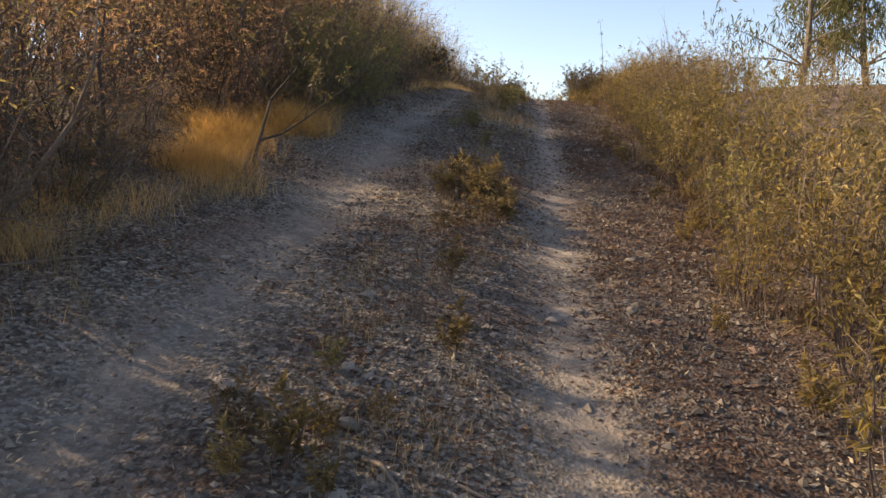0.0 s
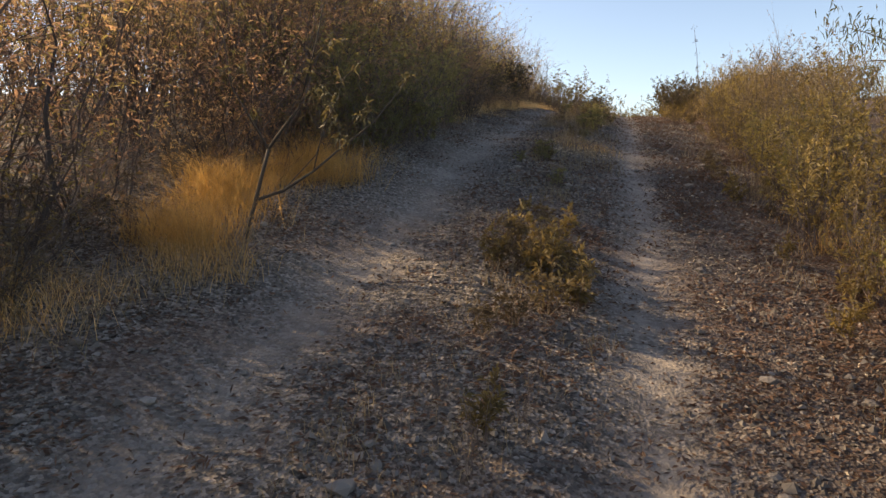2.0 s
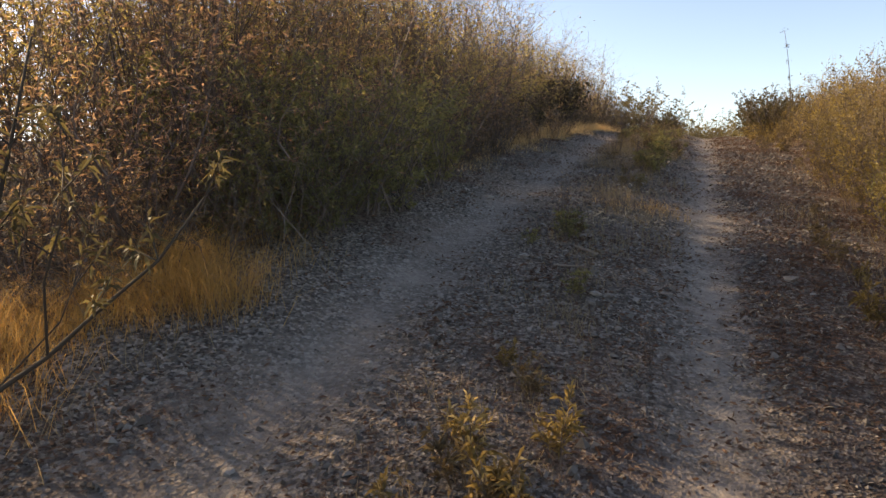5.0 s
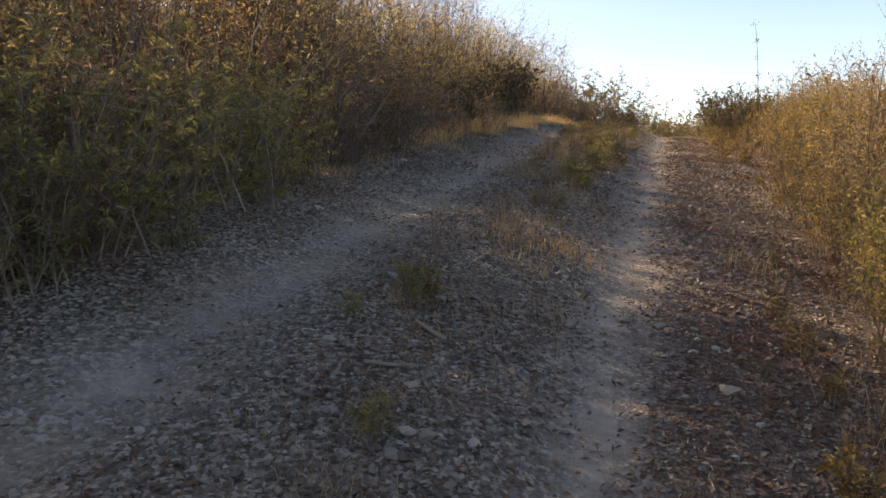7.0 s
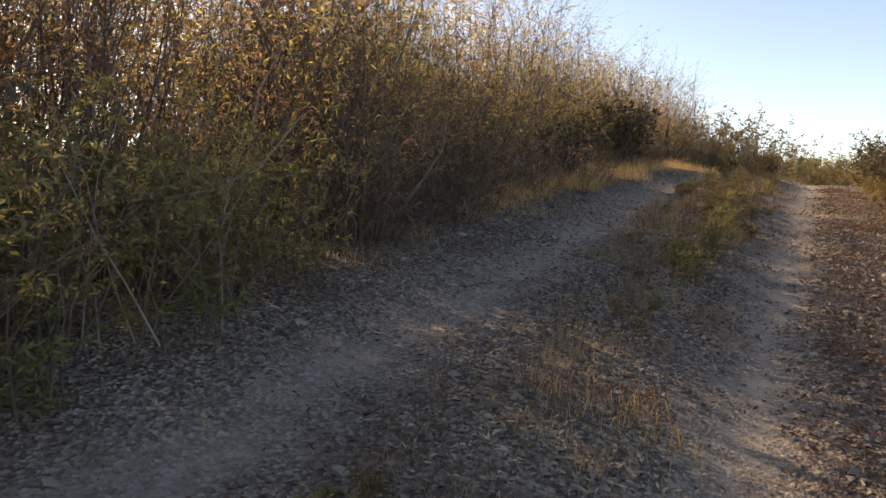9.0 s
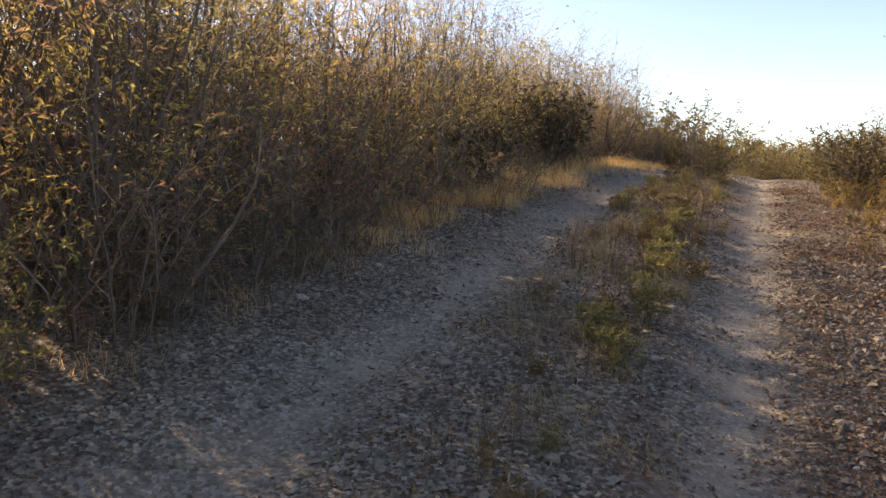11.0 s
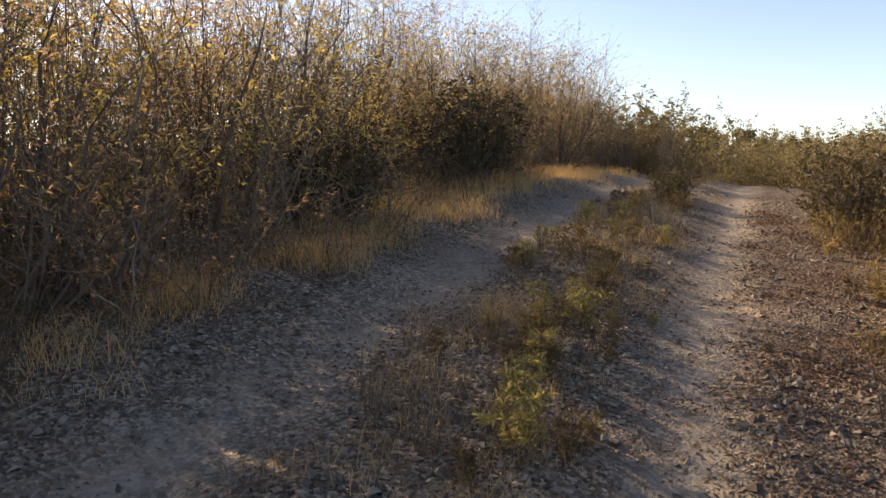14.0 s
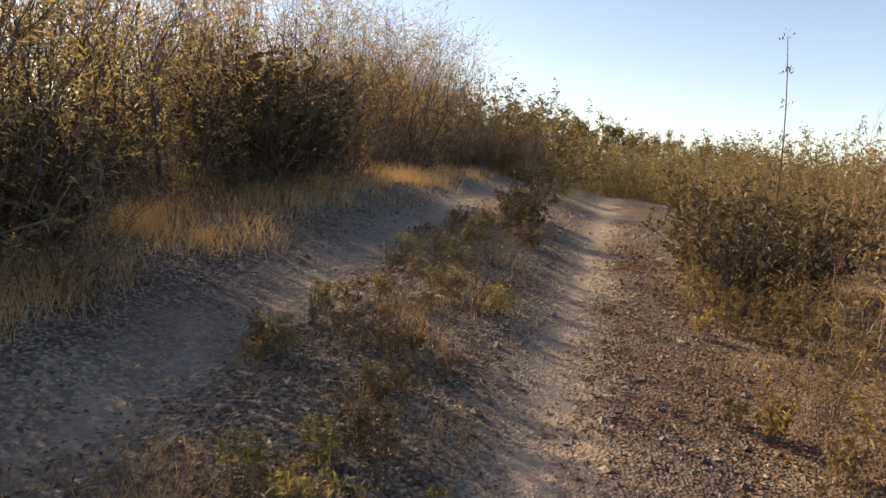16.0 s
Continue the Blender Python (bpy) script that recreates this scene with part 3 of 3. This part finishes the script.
hanging = tree("weeping_tree", "slender tree with drooping narrow grey-green leaves", "", 80, 4.8, 2.1, 26, 9, 0.2, 0.034, LEAF_DARK_GREEN, 1.2, 0.2)
place_all(hanging, [spot(9.6, 20.0, 0, 1.0), spot(11.8, 20.8, 140, 1.05)])
spots = [[], []]
for k in range(32):
    x = -8 + 2.2 * k + rng.uniform(-0.9, 0.9)
    top = float(np.interp(x, (14.0, 37.0, 60.0), (13.2, 10.0, 9.0)))
    spots[k % 2].append(spot(x, rng.uniform(195, 215), rng.uniform(0, 360), top / 12.0 * rng.uniform(0.86, 1.06)))
for k in range(2):
    wood_tree = tree("distant_tree", "leafy dark green tree in the distance beyond the hill", "distant trees", 82 + k, 12.0, 3.9, 24, 4, 0.5, 0.26, LEAF_DARK_OLIVE, 0.1, 0.05)
    place_all(wood_tree, spots[k])


# ---- plants on the crown of the track ----
def weed(name, label, category, group, seed, h, n, spread, twigs, leaves, L, W, stem_mat, leaf_mat, stem_r=0.0035):
    """A small plant, each stem a part, its leaves another."""
    rs = np.random.RandomState(seed)
    leaf = Geo()
    ob = tagged(new(name), label, category, group)
    for _ in range(n):
        wood = Geo()
        a = rs.uniform(0, 2 * math.pi)
        r1 = spread * math.sqrt(rs.rand())
        hh = h * rs.uniform(0.55, 1.05)
        p0 = np.array([0.25 * r1 * math.cos(a), 0.25 * r1 * math.sin(a), -0.02])
        p2 = np.array([r1 * math.cos(a), r1 * math.sin(a), hh])
        pts = bezier(p0, (p0 + p2) / 2 + np.append(rs.normal(size=2) * 0.03, 0.06 * h), p2, 5)
        wood.tube(pts, np.linspace(stem_r, stem_r * 0.3, 5))
        for _ in range(twigs):
            t = rs.uniform(0.3, 1.0)
            k = min(int(t * 4), 3)
            k = max(k, 1)
            q = pts[k]
            d = unit(np.append(rs.normal(size=2) * 0.6, rs.uniform(0.3, 1.0)))
            e = q + d * h * rs.uniform(0.1, 0.25)
            tip = wood.n
            wood.add([e], [])
            wood.f += [(k * 3 + j, k * 3 + (j + 1) % 3, tip) for j in range(3)]
            m = rs.poisson(leaves)
            if m:
                leaf.leaves(q + (e - q) * rs.uniform(0.2, 1, m)[:, None], unit(d + rs.normal(size=(m, 3)) * 0.6), L * rs.uniform(0.6, 1.3, m), W * rs.uniform(0.6, 1.3, m), rs, 0.25)
        part("stem", wood.mesh("stem", stem_mat), ob)
    if leaf.n:
        part("foliage", leaf.mesh("foliage", leaf_mat), ob)
    return ob


kinds = [
    weed("yellowing_weed", "small leafy weed with yellow and tan drying leaves", "weed", "weeds between the ruts", 101, 0.42, 8, 0.17, 6, 6, 0.07, 0.018, STEM_DARK, LEAF_WEED),
    weed("brown_weed", "small weed with curled drab brown dry leaves", "weed", "weeds between the ruts", 102, 0.36, 9, 0.2, 6, 5, 0.06, 0.017, STEM_TAN, LEAF_DRAB),
    weed("dark_weed", "dead dark weed with stiff bare stalks", "weed", "weeds between the ruts", 103, 0.42, 6, 0.14, 6, 1, 0.022, 0.008, STEM_DARK, LEAF_BROWN),
    weed("green_weed", "low green-yellow weed with narrow leaves", "weed", "weeds between the ruts", 104, 0.42, 13, 0.2, 7, 7, 0.055, 0.014, STEM_DARK, LEAF_GREEN),
]
known = [  # kind, offset from the middle, distance, size
    (0, -0.11, 2.2, 0.7), (0, 0.05, 2.05, 0.6), (0, -0.25, 2.1, 0.7), (1, -0.3, 2.3, 0.7), (0, -0.02, 2.35, 0.6), (1, 0.12, 2.5, 0.6), (0, 0.32, 3.1, 0.9), (2, 0.1, 3.45, 0.8), (0, 0.2, 4.05, 0.9), (2, 0.0, 4.3, 0.8), (1, 0.18, 5.1, 0.9), (1, 0.05, 4.95, 0.8),
    (0, 0.26, 5.75, 1.15), (1, 0.1, 5.9, 1.1), (0, 0.22, 6.15, 1.15), (0, 0.38, 6.0, 1.0), (1, 0.02, 6.35, 1.0), (0, 0.3, 6.6, 1.0), (1, 0.12, 7.0, 0.8), (2, 0.1, 8.2, 0.6),
    (3, -0.1, 9.25, 0.6), (3, -0.3, 9.0, 0.55), (0, -0.05, 9.35, 0.55), (2, -0.3, 10.2, 1.15), (2, 0.0, 10.5, 1.0), (2, 0.15, 10.4, 0.9), (1, 0.2, 11.6, 0.7), (2, -0.1, 11.2, 0.8),
    (3, 0.33, 13.6, 1.35), (3, 0.2, 13.1, 1.1), (3, 0.28, 12.9, 1.0), (3, 0.1, 13.2, 0.9), (2, -0.31, 14.65, 1.05), (2, -0.38, 14.75, 0.95), (2, -0.04, 14.5, 1.0), (1, 0.2, 15.4, 0.9), (2, 0.35, 15.6, 1.0),
    (2, 0.35, 16.4, 1.1), (1, 0.2, 16.6, 0.9), (1, 0.07, 17.5, 0.9), (1, 0.35, 17.4, 0.7), (2, 0.29, 18.3, 1.1), (1, 0.1, 18.5, 1.0), (2, -0.5, 17.75, 0.8), (3, -0.45, 19.4, 0.9),
    (3, 0.13, 21.7, 1.4), (2, 0.2, 21.9, 1.4), (3, 0.05, 22.4, 1.4), (2, -0.2, 20.3, 1.0), (3, 0.3, 14.6, 1.2), (3, 0.2, 15.0, 1.1), (3, 0.25, 16.0, 1.2), (2, 0.15, 19.6, 1.1),
]
weed_spots = [[] for _ in kinds]
for k, u, y, s in known:
    x = at(u, y)
    weed_spots[k].append(spot(x, y, rng.uniform(0, 360), s, s, 0.0))
for _ in range(60):
    y = rng.uniform(2.2, 26)
    u = rng.normal() * 0.22 + 0.05
    k = rng.choice(4, p=(0.2, 0.3, 0.35, 0.15))
    s = rng.uniform(0.35, 0.8)
    weed_spots[k].append(spot(at(u, y), y, rng.uniform(0, 360), s, s, 0.0))
for _ in range(70):                       # the broad dry patch near the crest
    y = rng.uniform(15.3, 21.5)
    u = rng.uniform(-0.6, 0.45)
    k = rng.choice(4, p=(0.1, 0.3, 0.5, 0.1))
    s = rng.uniform(0.55, 0.95)
    weed_spots[k].append(spot(at(u, y), y, rng.uniform(0, 360), s, s, 0.0))
for _ in range(12):                       # the bushy clump lower down
    y = rng.uniform(5.3, 6.6)
    u = rng.uniform(-0.1, 0.5)
    s = rng.uniform(0.8, 1.15)
    weed_spots[rng.randint(2)].append(spot(at(u, y), y, rng.uniform(0, 360), s, s, 0.0))
for _ in range(46):                       # seedlings at the feet of the scrub
    y = rng.uniform(2.5, 22)
    u = rng.uniform(1.65, 2.2)
    k = rng.choice(4, p=(0.3, 0.4, 0.3, 0.0))
    s = rng.uniform(0.5, 1.1)
    weed_spots[k].append(spot(at(u, y), y, rng.uniform(0, 360), s, s, 0.0))
for _ in range(26):                       # stragglers at the foot of the thicket
    y = rng.uniform(9, 24)
    u = rng.uniform(-2.0, -1.6)
    s = rng.uniform(0.5, 1.2)
    weed_spots[2].append(spot(at(u, y), y, rng.uniform(0, 360), s, s, 0.0))
for k, ob in enumerate(kinds):
    place_all(ob, weed_spots[k])


# ---- sapling in the dry grass ----
def sapling():
    ob = tagged(new("sapling"), "young forked sapling with sparse yellow-green leaf tufts", "sapling")
    rs = np.random.RandomState(7)
    leaf = Geo()

    def limb(name, pts, r0, r1, tufts):
        wood = Geo()
        pts = np.array(pts, float)
        wood.tube(pts, np.linspace(r0, r1, len(pts)), 6)
        for t in tufts:
            k = min(int(t * (len(pts) - 1)), len(pts) - 2)
            q = pts[k] + (pts[k + 1] - pts[k]) * (t * (len(pts) - 1) - k)
            for _ in range(2):
                d = unit(np.array([rs.normal() * 0.6, rs.normal() * 0.6, 0.7]))
                e = q + d * rs.uniform(0.1, 0.24)
                wood.tube(np.array([q, e]), [0.004, 0.0015], 4)
                m = rs.randint(12, 20)
                leaf.leaves(q + (e - q) * rs.uniform(0.4, 1.0, m)[:, None], unit(d * 0.3 + rs.normal(size=(m, 3)) * 0.7), rs.uniform(0.05, 0.09, m), rs.uniform(0.011, 0.018, m), rs, 0.3)
        part(name, wood.mesh(name, SAPLING_BARK, True), ob)

    limb("trunk", [(0, 0, -0.03), (0.04, 0, 0.14), (0.09, 0.01, 0.3), (0.15, 0.02, 0.5), (0.2, 0.03, 0.67)], 0.018, 0.012, [])
    limb("branch", [(0.2, 0.03, 0.67), (0.3, 0, 0.78), (0.46, -0.05, 0.94), (0.52, -0.06, 1.1), (0.6, -0.05, 1.35), (0.66, 0.0, 1.66)], 0.013, 0.004, [0.45, 0.6, 0.75])
    limb("branch", [(0.09, 0.01, 0.3), (0.28, 0.06, 0.36), (0.5, 0.12, 0.5), (0.7, 0.15, 0.66), (0.95, 0.2, 0.85), (1.15, 0.22, 1.08)], 0.014, 0.004, [0.6, 0.8, 1.0])
    limb("branch", [(0.2, 0.03, 0.67), (0.14, -0.1, 0.85), (0.02, -0.15, 1.1), (0.0, -0.2, 1.45)], 0.009, 0.003, [0.3, 0.7, 1.0])
    limb("branch", [(0.5, 0.12, 0.5), (0.62, 0.0, 0.8), (0.75, -0.05, 1.0), (0.85, -0.1, 1.3)], 0.006, 0.002, [0.5, 0.8, 1.0])
    limb("branch", [(0.28, 0.06, 0.36), (0.5, 0.2, 0.62), (0.6, 0.3, 0.95)], 0.005, 0.002, [0.7, 1.0])
    part("foliage", leaf.mesh("foliage", LEAF_DARK_OLIVE), ob)
    ob.matrix_basis = spot(-1.53, 5.85, 0, 0.84)


sapling()


def tall_stalk():
    ob = tagged(new("flower_stalk"), "tall thin dry flower stalk above the scrub", "stalk")
    rs = np.random.RandomState(9)
    wood, leaf = Geo(), Geo()
    pts = bezier((0, 0, 0), (0.1, 0, 1.1), (-0.08, 0, 2.4), 8)
    wood.tube(pts, np.linspace(0.012, 0.004, 8), 5)
    for t in (0.45, 0.55, 0.62, 0.7, 0.84, 0.9, 0.97, 1.0):
        q = pts[int(t * 7)]
        P = q + rs.normal(size=(9, 3)) * 0.03
        leaf.leaves(P, unit(rs.normal(size=(9, 3)) * 0.5 + np.array([0, 0, 0.9])), 0.055, 0.016, rs)
    part("stalk", wood.mesh("stalk", SAPLING_BARK, True), ob)
    part("seed_head", leaf.mesh("seed_head", LEAF_DUSKY), ob)["kind"] = "stuff"
    ob.matrix_basis = spot(4.73, 22.3)


tall_stalk()
plume = weed("plume_stalk_plant", "clump of pale dry feathery seed stalks", "weed", "", 110, 0.62, 14, 0.3, 9, 5, 0.03, 0.008, STEM_TAN, SUNLIT_PALE_STRAW, 0.004)
place_all(plume, [spot(-2.45, 7.5, 0, 1.0), spot(-2.5, 7.0, 90, 0.95), spot(-2.3, 8.1, 200, 0.8)])


# ---- dry grass ----
def scatter(n, u0, u1, y0, y1, rs, clump=0.0):
    u, y = rs.uniform(u0, u1, n), rs.uniform(y0, y1, n)
    if clump:
        c = rs.randint(0, max(3, n // 45), n)
        cu, cy = rs.uniform(u0, u1, c.max() + 1)[c], rs.uniform(y0, y1, c.max() + 1)[c]
        u, y = cu + rs.normal(size=n) * clump, cy + rs.normal(size=n) * clump
    x = AXIS + BEND * y + u
    return np.stack([x, y, height(x, y) - 0.005], 1)


def grass(label, patches, seed, material):
    rs = np.random.RandomState(seed)
    g = Geo()
    for n, u0, u1, y0, y1, h, lean in patches:
        P = scatter(n, u0, u1, y0, y1, rs, 0.1)
        P[:, 0] += 0.14 * np.sin(2.7 * P[:, 1]) + 0.09 * np.sin(6.1 * P[:, 1] + 1.0)
        P[:, 2] = height(P[:, 0], P[:, 1]) - 0.005
        lush = 0.5 + 0.5 * np.sin(5.1 * P[:, 0] + 2.3 * P[:, 1]) * np.cos(4.3 * P[:, 1] - 3.1 * P[:, 0])
        keep = rs.rand(len(P)) < 0.35 + 0.65 * lush
        P, lush = P[keep], lush[keep]
        g.blades(P, h * (0.65 + 0.6 * lush) * rs.uniform(0.45, 1.2, len(P)), 0.0028, lean, rs)
    return tagged(new("dry_grass", g.mesh("dry_grass", material)), label, "grass", kind="stuff")


grass("golden dry grass beside the dirt track", [
    (7500, -2.15, -1.6, 5.5, 7.9, 0.28, 1.3), (1200, -2.3, -1.5, 3.6, 5.6, 0.2, 1.1), (900, -2.4, -1.6, 7.6, 9.2, 0.18, 1.0),
    (110, 0.38, 0.5, 10.55, 10.8, 0.14, 1.1), (500, 2.0, 2.6, 6.8, 9.5, 0.18, 0.8), (120, 0.1, 0.45, 17.9, 18.8, 0.13, 0.9)], 5, STRAW)
# stands in the thicket's shade; the sunlight on it is in its colour
grass("pale dry grass along the foot of the thicket, coloured as if sunlit", [
    (3200, -2.4, -1.6, 14.4, 17.2, 0.16, 1.2), (2600, -2.4, -1.5, 17.0, 19, 0.17, 1.1), (8500, -2.6, -1.45, 18.5, 24, 0.2, 1.2), (3800, -2.4, -1.2, 23, 29, 0.17, 1.1),
    (600, -2.0, -1.6, 11.8, 15, 0.11, 1.1), (160, -0.1, 0.35, 10.4, 10.9, 0.08, 1.0), (1300, -2.4, -1.5, 2.2, 5.4, 0.17, 1.2), (220, -0.1, 0.4, 17.6, 19.0, 0.12, 1.0)], 15, SUNLIT_PALE_STRAW)
grass("greyish thin dry grass between the wheel ruts", [
    (2200, -0.3, 0.4, 2.2, 9, 0.10, 0.9), (3600, -0.35, 0.4, 9, 16, 0.13, 0.9), (6000, -0.55, 0.4, 13.5, 22, 0.14, 1.1), (1800, -2.0, -1.45, 9, 20, 0.1, 0.9),
    (2500, 1.8, 2.6, 2.5, 20, 0.18, 0.8), (5500, -2.9, -1.4, 2.2, 9, 0.19, 1.5), (900, -0.4, 0.5, 22, 30, 0.2, 0.8)], 6, GREY_STRAW)


# ---- loose stones, fallen leaves, dead wood ----
def pebbles(n, spans, seed):
    """Gravel: many small angular stones, bedded in the soil."""
    rs = np.random.RandomState(seed)
    w = np.array([s[0] for s in spans], float)
    which = rs.choice(len(spans), n, p=w / w.sum())
    lo, hi = np.array([s[1:5:2] for s in spans])[which], np.array([s[2:5:2] for s in spans])[which]
    uy = rs.uniform(lo, hi)
    keep = rs.rand(n) > 0.6 * np.exp(-((np.abs(uy[:, 0]) - GAUGE) / 0.22) ** 2)
    uy = uy[keep]
    n = len(uy)
    x = AXIS + BEND * uy[:, 1] + uy[:, 0]
    size = 0.0054 * np.exp(rs.normal(size=n) * 0.5 + 0.25) * (1 + 0.04 * np.clip(uy[:, 1] - 8, 0, 20))
    size *= 1 - 0.45 * np.exp(-((np.abs(uy[:, 0]) - GAUGE) / 0.22) ** 2)
    size = np.clip(size, 0.003, 0.026)
    c = np.stack([x, uy[:, 1], height(x, uy[:, 1]) + size * 0.12], 1)
    base = np.array([(1, 0, 0), (0, 1, 0), (-1, 0, 0), (0, -1, 0), (0, 0, 0.75), (0, 0, -0.75)], float)
    v = base[None] * rs.uniform(0.6, 1.5, (n, 6, 1)) + rs.normal(size=(n, 6, 3)) * 0.22
    a = rs.uniform(0, 2 * math.pi, n)
    ca, sa = np.cos(a)[:, None], np.sin(a)[:, None]
    v = np.stack([v[..., 0] * ca - v[..., 1] * sa, v[..., 0] * sa + v[..., 1] * ca, v[..., 2]], -1)
    verts = (c[:, None] + v * size[:, None, None]).reshape(-1, 3)
    tri = np.array([(0, 1, 4), (1, 2, 4), (2, 3, 4), (3, 0, 4)])      # the buried underside is left open
    faces = (np.arange(n)[:, None, None] * 6 + tri[None]).reshape(-1, 3)
    return verts, faces


pv, pf = pebbles(66000, [(5, -1.65, 2.0, 1.6, 8.0), (6, -1.7, 2.1, 8.0, 16.0), (2.2, -1.7, 2.1, 16, 24), (1.2, -0.5, 0.5, 2, 16), (1.2, 1.0, 2.0, 2, 16)], 8)
part("gravel", mesh_of("gravel", pv, pf, STONE), road, "grey-brown loose angular gravel")["kind"] = "stuff"


def litter(name, label, n, spans, seed, L, material):
    rs = np.random.RandomState(seed)
    g = Geo()
    w = np.array([s[0] for s in spans], float)
    for s in spans:
        m = int(n * s[0] / w.sum())
        P = scatter(m, *s[1:5], rs, 0.12)
        P[:, 2] += 0.009
        D = unit(np.stack([rs.normal(size=m), rs.normal(size=m), rs.uniform(-0.1, 0.7, m)], 1))
        g.leaves(P, D, L * rs.uniform(0.5, 1.4, m), L * 0.3 * rs.uniform(0.6, 1.4, m), rs, 0.1)
    ob = new(name, g.mesh(name, material))
    return tagged(ob, label, "leaf litter", kind="stuff")


litter("leaf_litter", "reddish-brown fallen leaves strewn over the gravel", 58000, [(20, 1.0, 2.6, 2, 12), (15, 1.0, 2.6, 12, 22), (7, -0.6, 0.65, 1.8, 10), (5, -0.6, 0.6, 10, 20), (4, -1.8, 1.2, 2, 9), (4, -1.8, 1.2, 9, 18), (10, -2.7, -1.4, 2, 20)], 12, 0.036, LITTER)
litter("pale_leaf_litter", "pale bleached dead leaves on the gravel", 1200, [(4, 1.0, 2.3, 2, 18), (2, -0.5, 0.6, 1.9, 12), (0.8, -0.35, 0.25, 1.95, 2.7), (2, -1.8, 1.8, 2, 18)], 13, 0.036, PALE_LEAF)


def stone_mesh(name, seed, material):
    rs = np.random.RandomState(seed)
    bm = bmesh.new()
    bmesh.ops.create_icosphere(bm, subdivisions=1, radius=1)
    for v in bm.verts:
        v.co *= rs.uniform(0.75, 1.2)
        v.co.z *= 0.6
        v.co.x *= 1.25
    me = bpy.data.meshes.new(name)
    bm.to_mesh(me)
    bm.free()
    me.materials.append(material)
    return me


stone_kinds = [stone_mesh("stone", 200 + k, RED_STONE if k == 5 else STONE) for k in range(6)]


def stone(x, y, r, k):
    ob = part("stone", stone_kinds[k], road)
    ob.matrix_basis = pose(x, y, h1(x, y) + r * 0.15, rng.uniform(-20, 20), rng.uniform(-20, 20), rng.uniform(0, 360)) @ Matrix.Diagonal((r, r, r, 1))


for x, y, r, k in ((1.04, 3.94, 0.04, 1), (1.13, 3.78, 0.03, 5), (-0.67, 14.89, 0.035, 1), (-0.95, 14.94, 0.04, 2), (2.02, 13.27, 0.04, 3), (1.36, 13.14, 0.035, 4), (0.75, 3.95, 0.035, 0)):
    stone(x, y, r, k)
for _ in range(290):
    y = rng.uniform(2.0, 16.5)
    u = rng.uniform(-1.8, 1.8)
    if abs(abs(u) - GAUGE) < 0.2 and rng.rand() < 0.6:
        u = rng.uniform(-0.5, 0.5)
    stone(at(u, y), y, float(np.clip(0.014 * math.exp(rng.normal() * 0.45 + 0.2), 0.009, 0.042)), rng.randint(6) if rng.rand() < 0.3 else rng.randint(5))


def stick(name, label, pts, r0, r1, material=DEADWOOD):
    g = Geo()
    p = np.array(pts, float)
    p[:, 2] += height(p[:, 0], p[:, 1])
    g.tube(p, np.linspace(r0, r1, len(p)), 7)
    return tagged(new(name, g.mesh(name, material, True)), label, "dead wood")


stick("curved_stick", "pale curved dead branch at the foot of the bush", [(-1.26, 9.45, 0.03), (-1.17, 9.5, 0.07), (-1.07, 9.52, 0.075), (-0.96, 9.47, 0.04)], 0.010, 0.014)
stick("bark_strip", "pale curl of fallen bark on the gravel", [(0.30, 8.63, 0.012), (0.4, 8.64, 0.016), (0.5, 8.68, 0.02)], 0.010, 0.006)
stick("bark_strip", "reddish curl of fallen bark on the gravel", [(0.42, 9.06, 0.02), (0.5, 9.0, 0.02), (0.57, 8.96, 0.015)], 0.009, 0.012)
stick("curled_bark", "pale curled bark piece among dry weeds", [(-0.26, 2.28, 0.01), (-0.2, 2.22, 0.03), (-0.14, 2.12, 0.03), (-0.12, 2.02, 0.01)], 0.010, 0.005)
stick("fallen_twig", "thin fallen twig lying beside the rut", [(0.05, 2.2, 0.012), (0.2, 2.12, 0.02), (0.4, 2.15, 0.014)], 0.006, 0.004, STEM_DARK)
stick("dead_branch", "grey dead branch lying in the dry grass", [(-2.5, 3.1, 0.03), (-2.1, 3.35, 0.05), (-1.8, 3.6, 0.04), (-1.65, 3.72, 0.02)], 0.008, 0.003, STEM_DARK)
stick("dead_branch", "grey dead branch lying in the dry grass", [(-2.6, 3.6, 0.12), (-2.2, 3.75, 0.16), (-1.9, 3.7, 0.1)], 0.007, 0.003, STEM_DARK)
stick("dead_branch", "pale bare dead branch leaning over the green bush", [(-1.15, 10.3, 0.55), (-0.95, 10.45, 0.62), (-0.78, 10.6, 0.8), (-0.66, 10.75, 1.05)], 0.009, 0.003)
stick("dead_branch", "pale bare dead branch leaning over the green bush", [(-1.75, 9.6, 0.6), (-1.5, 9.7, 0.68), (-1.25, 9.85, 0.66)], 0.008, 0.003)
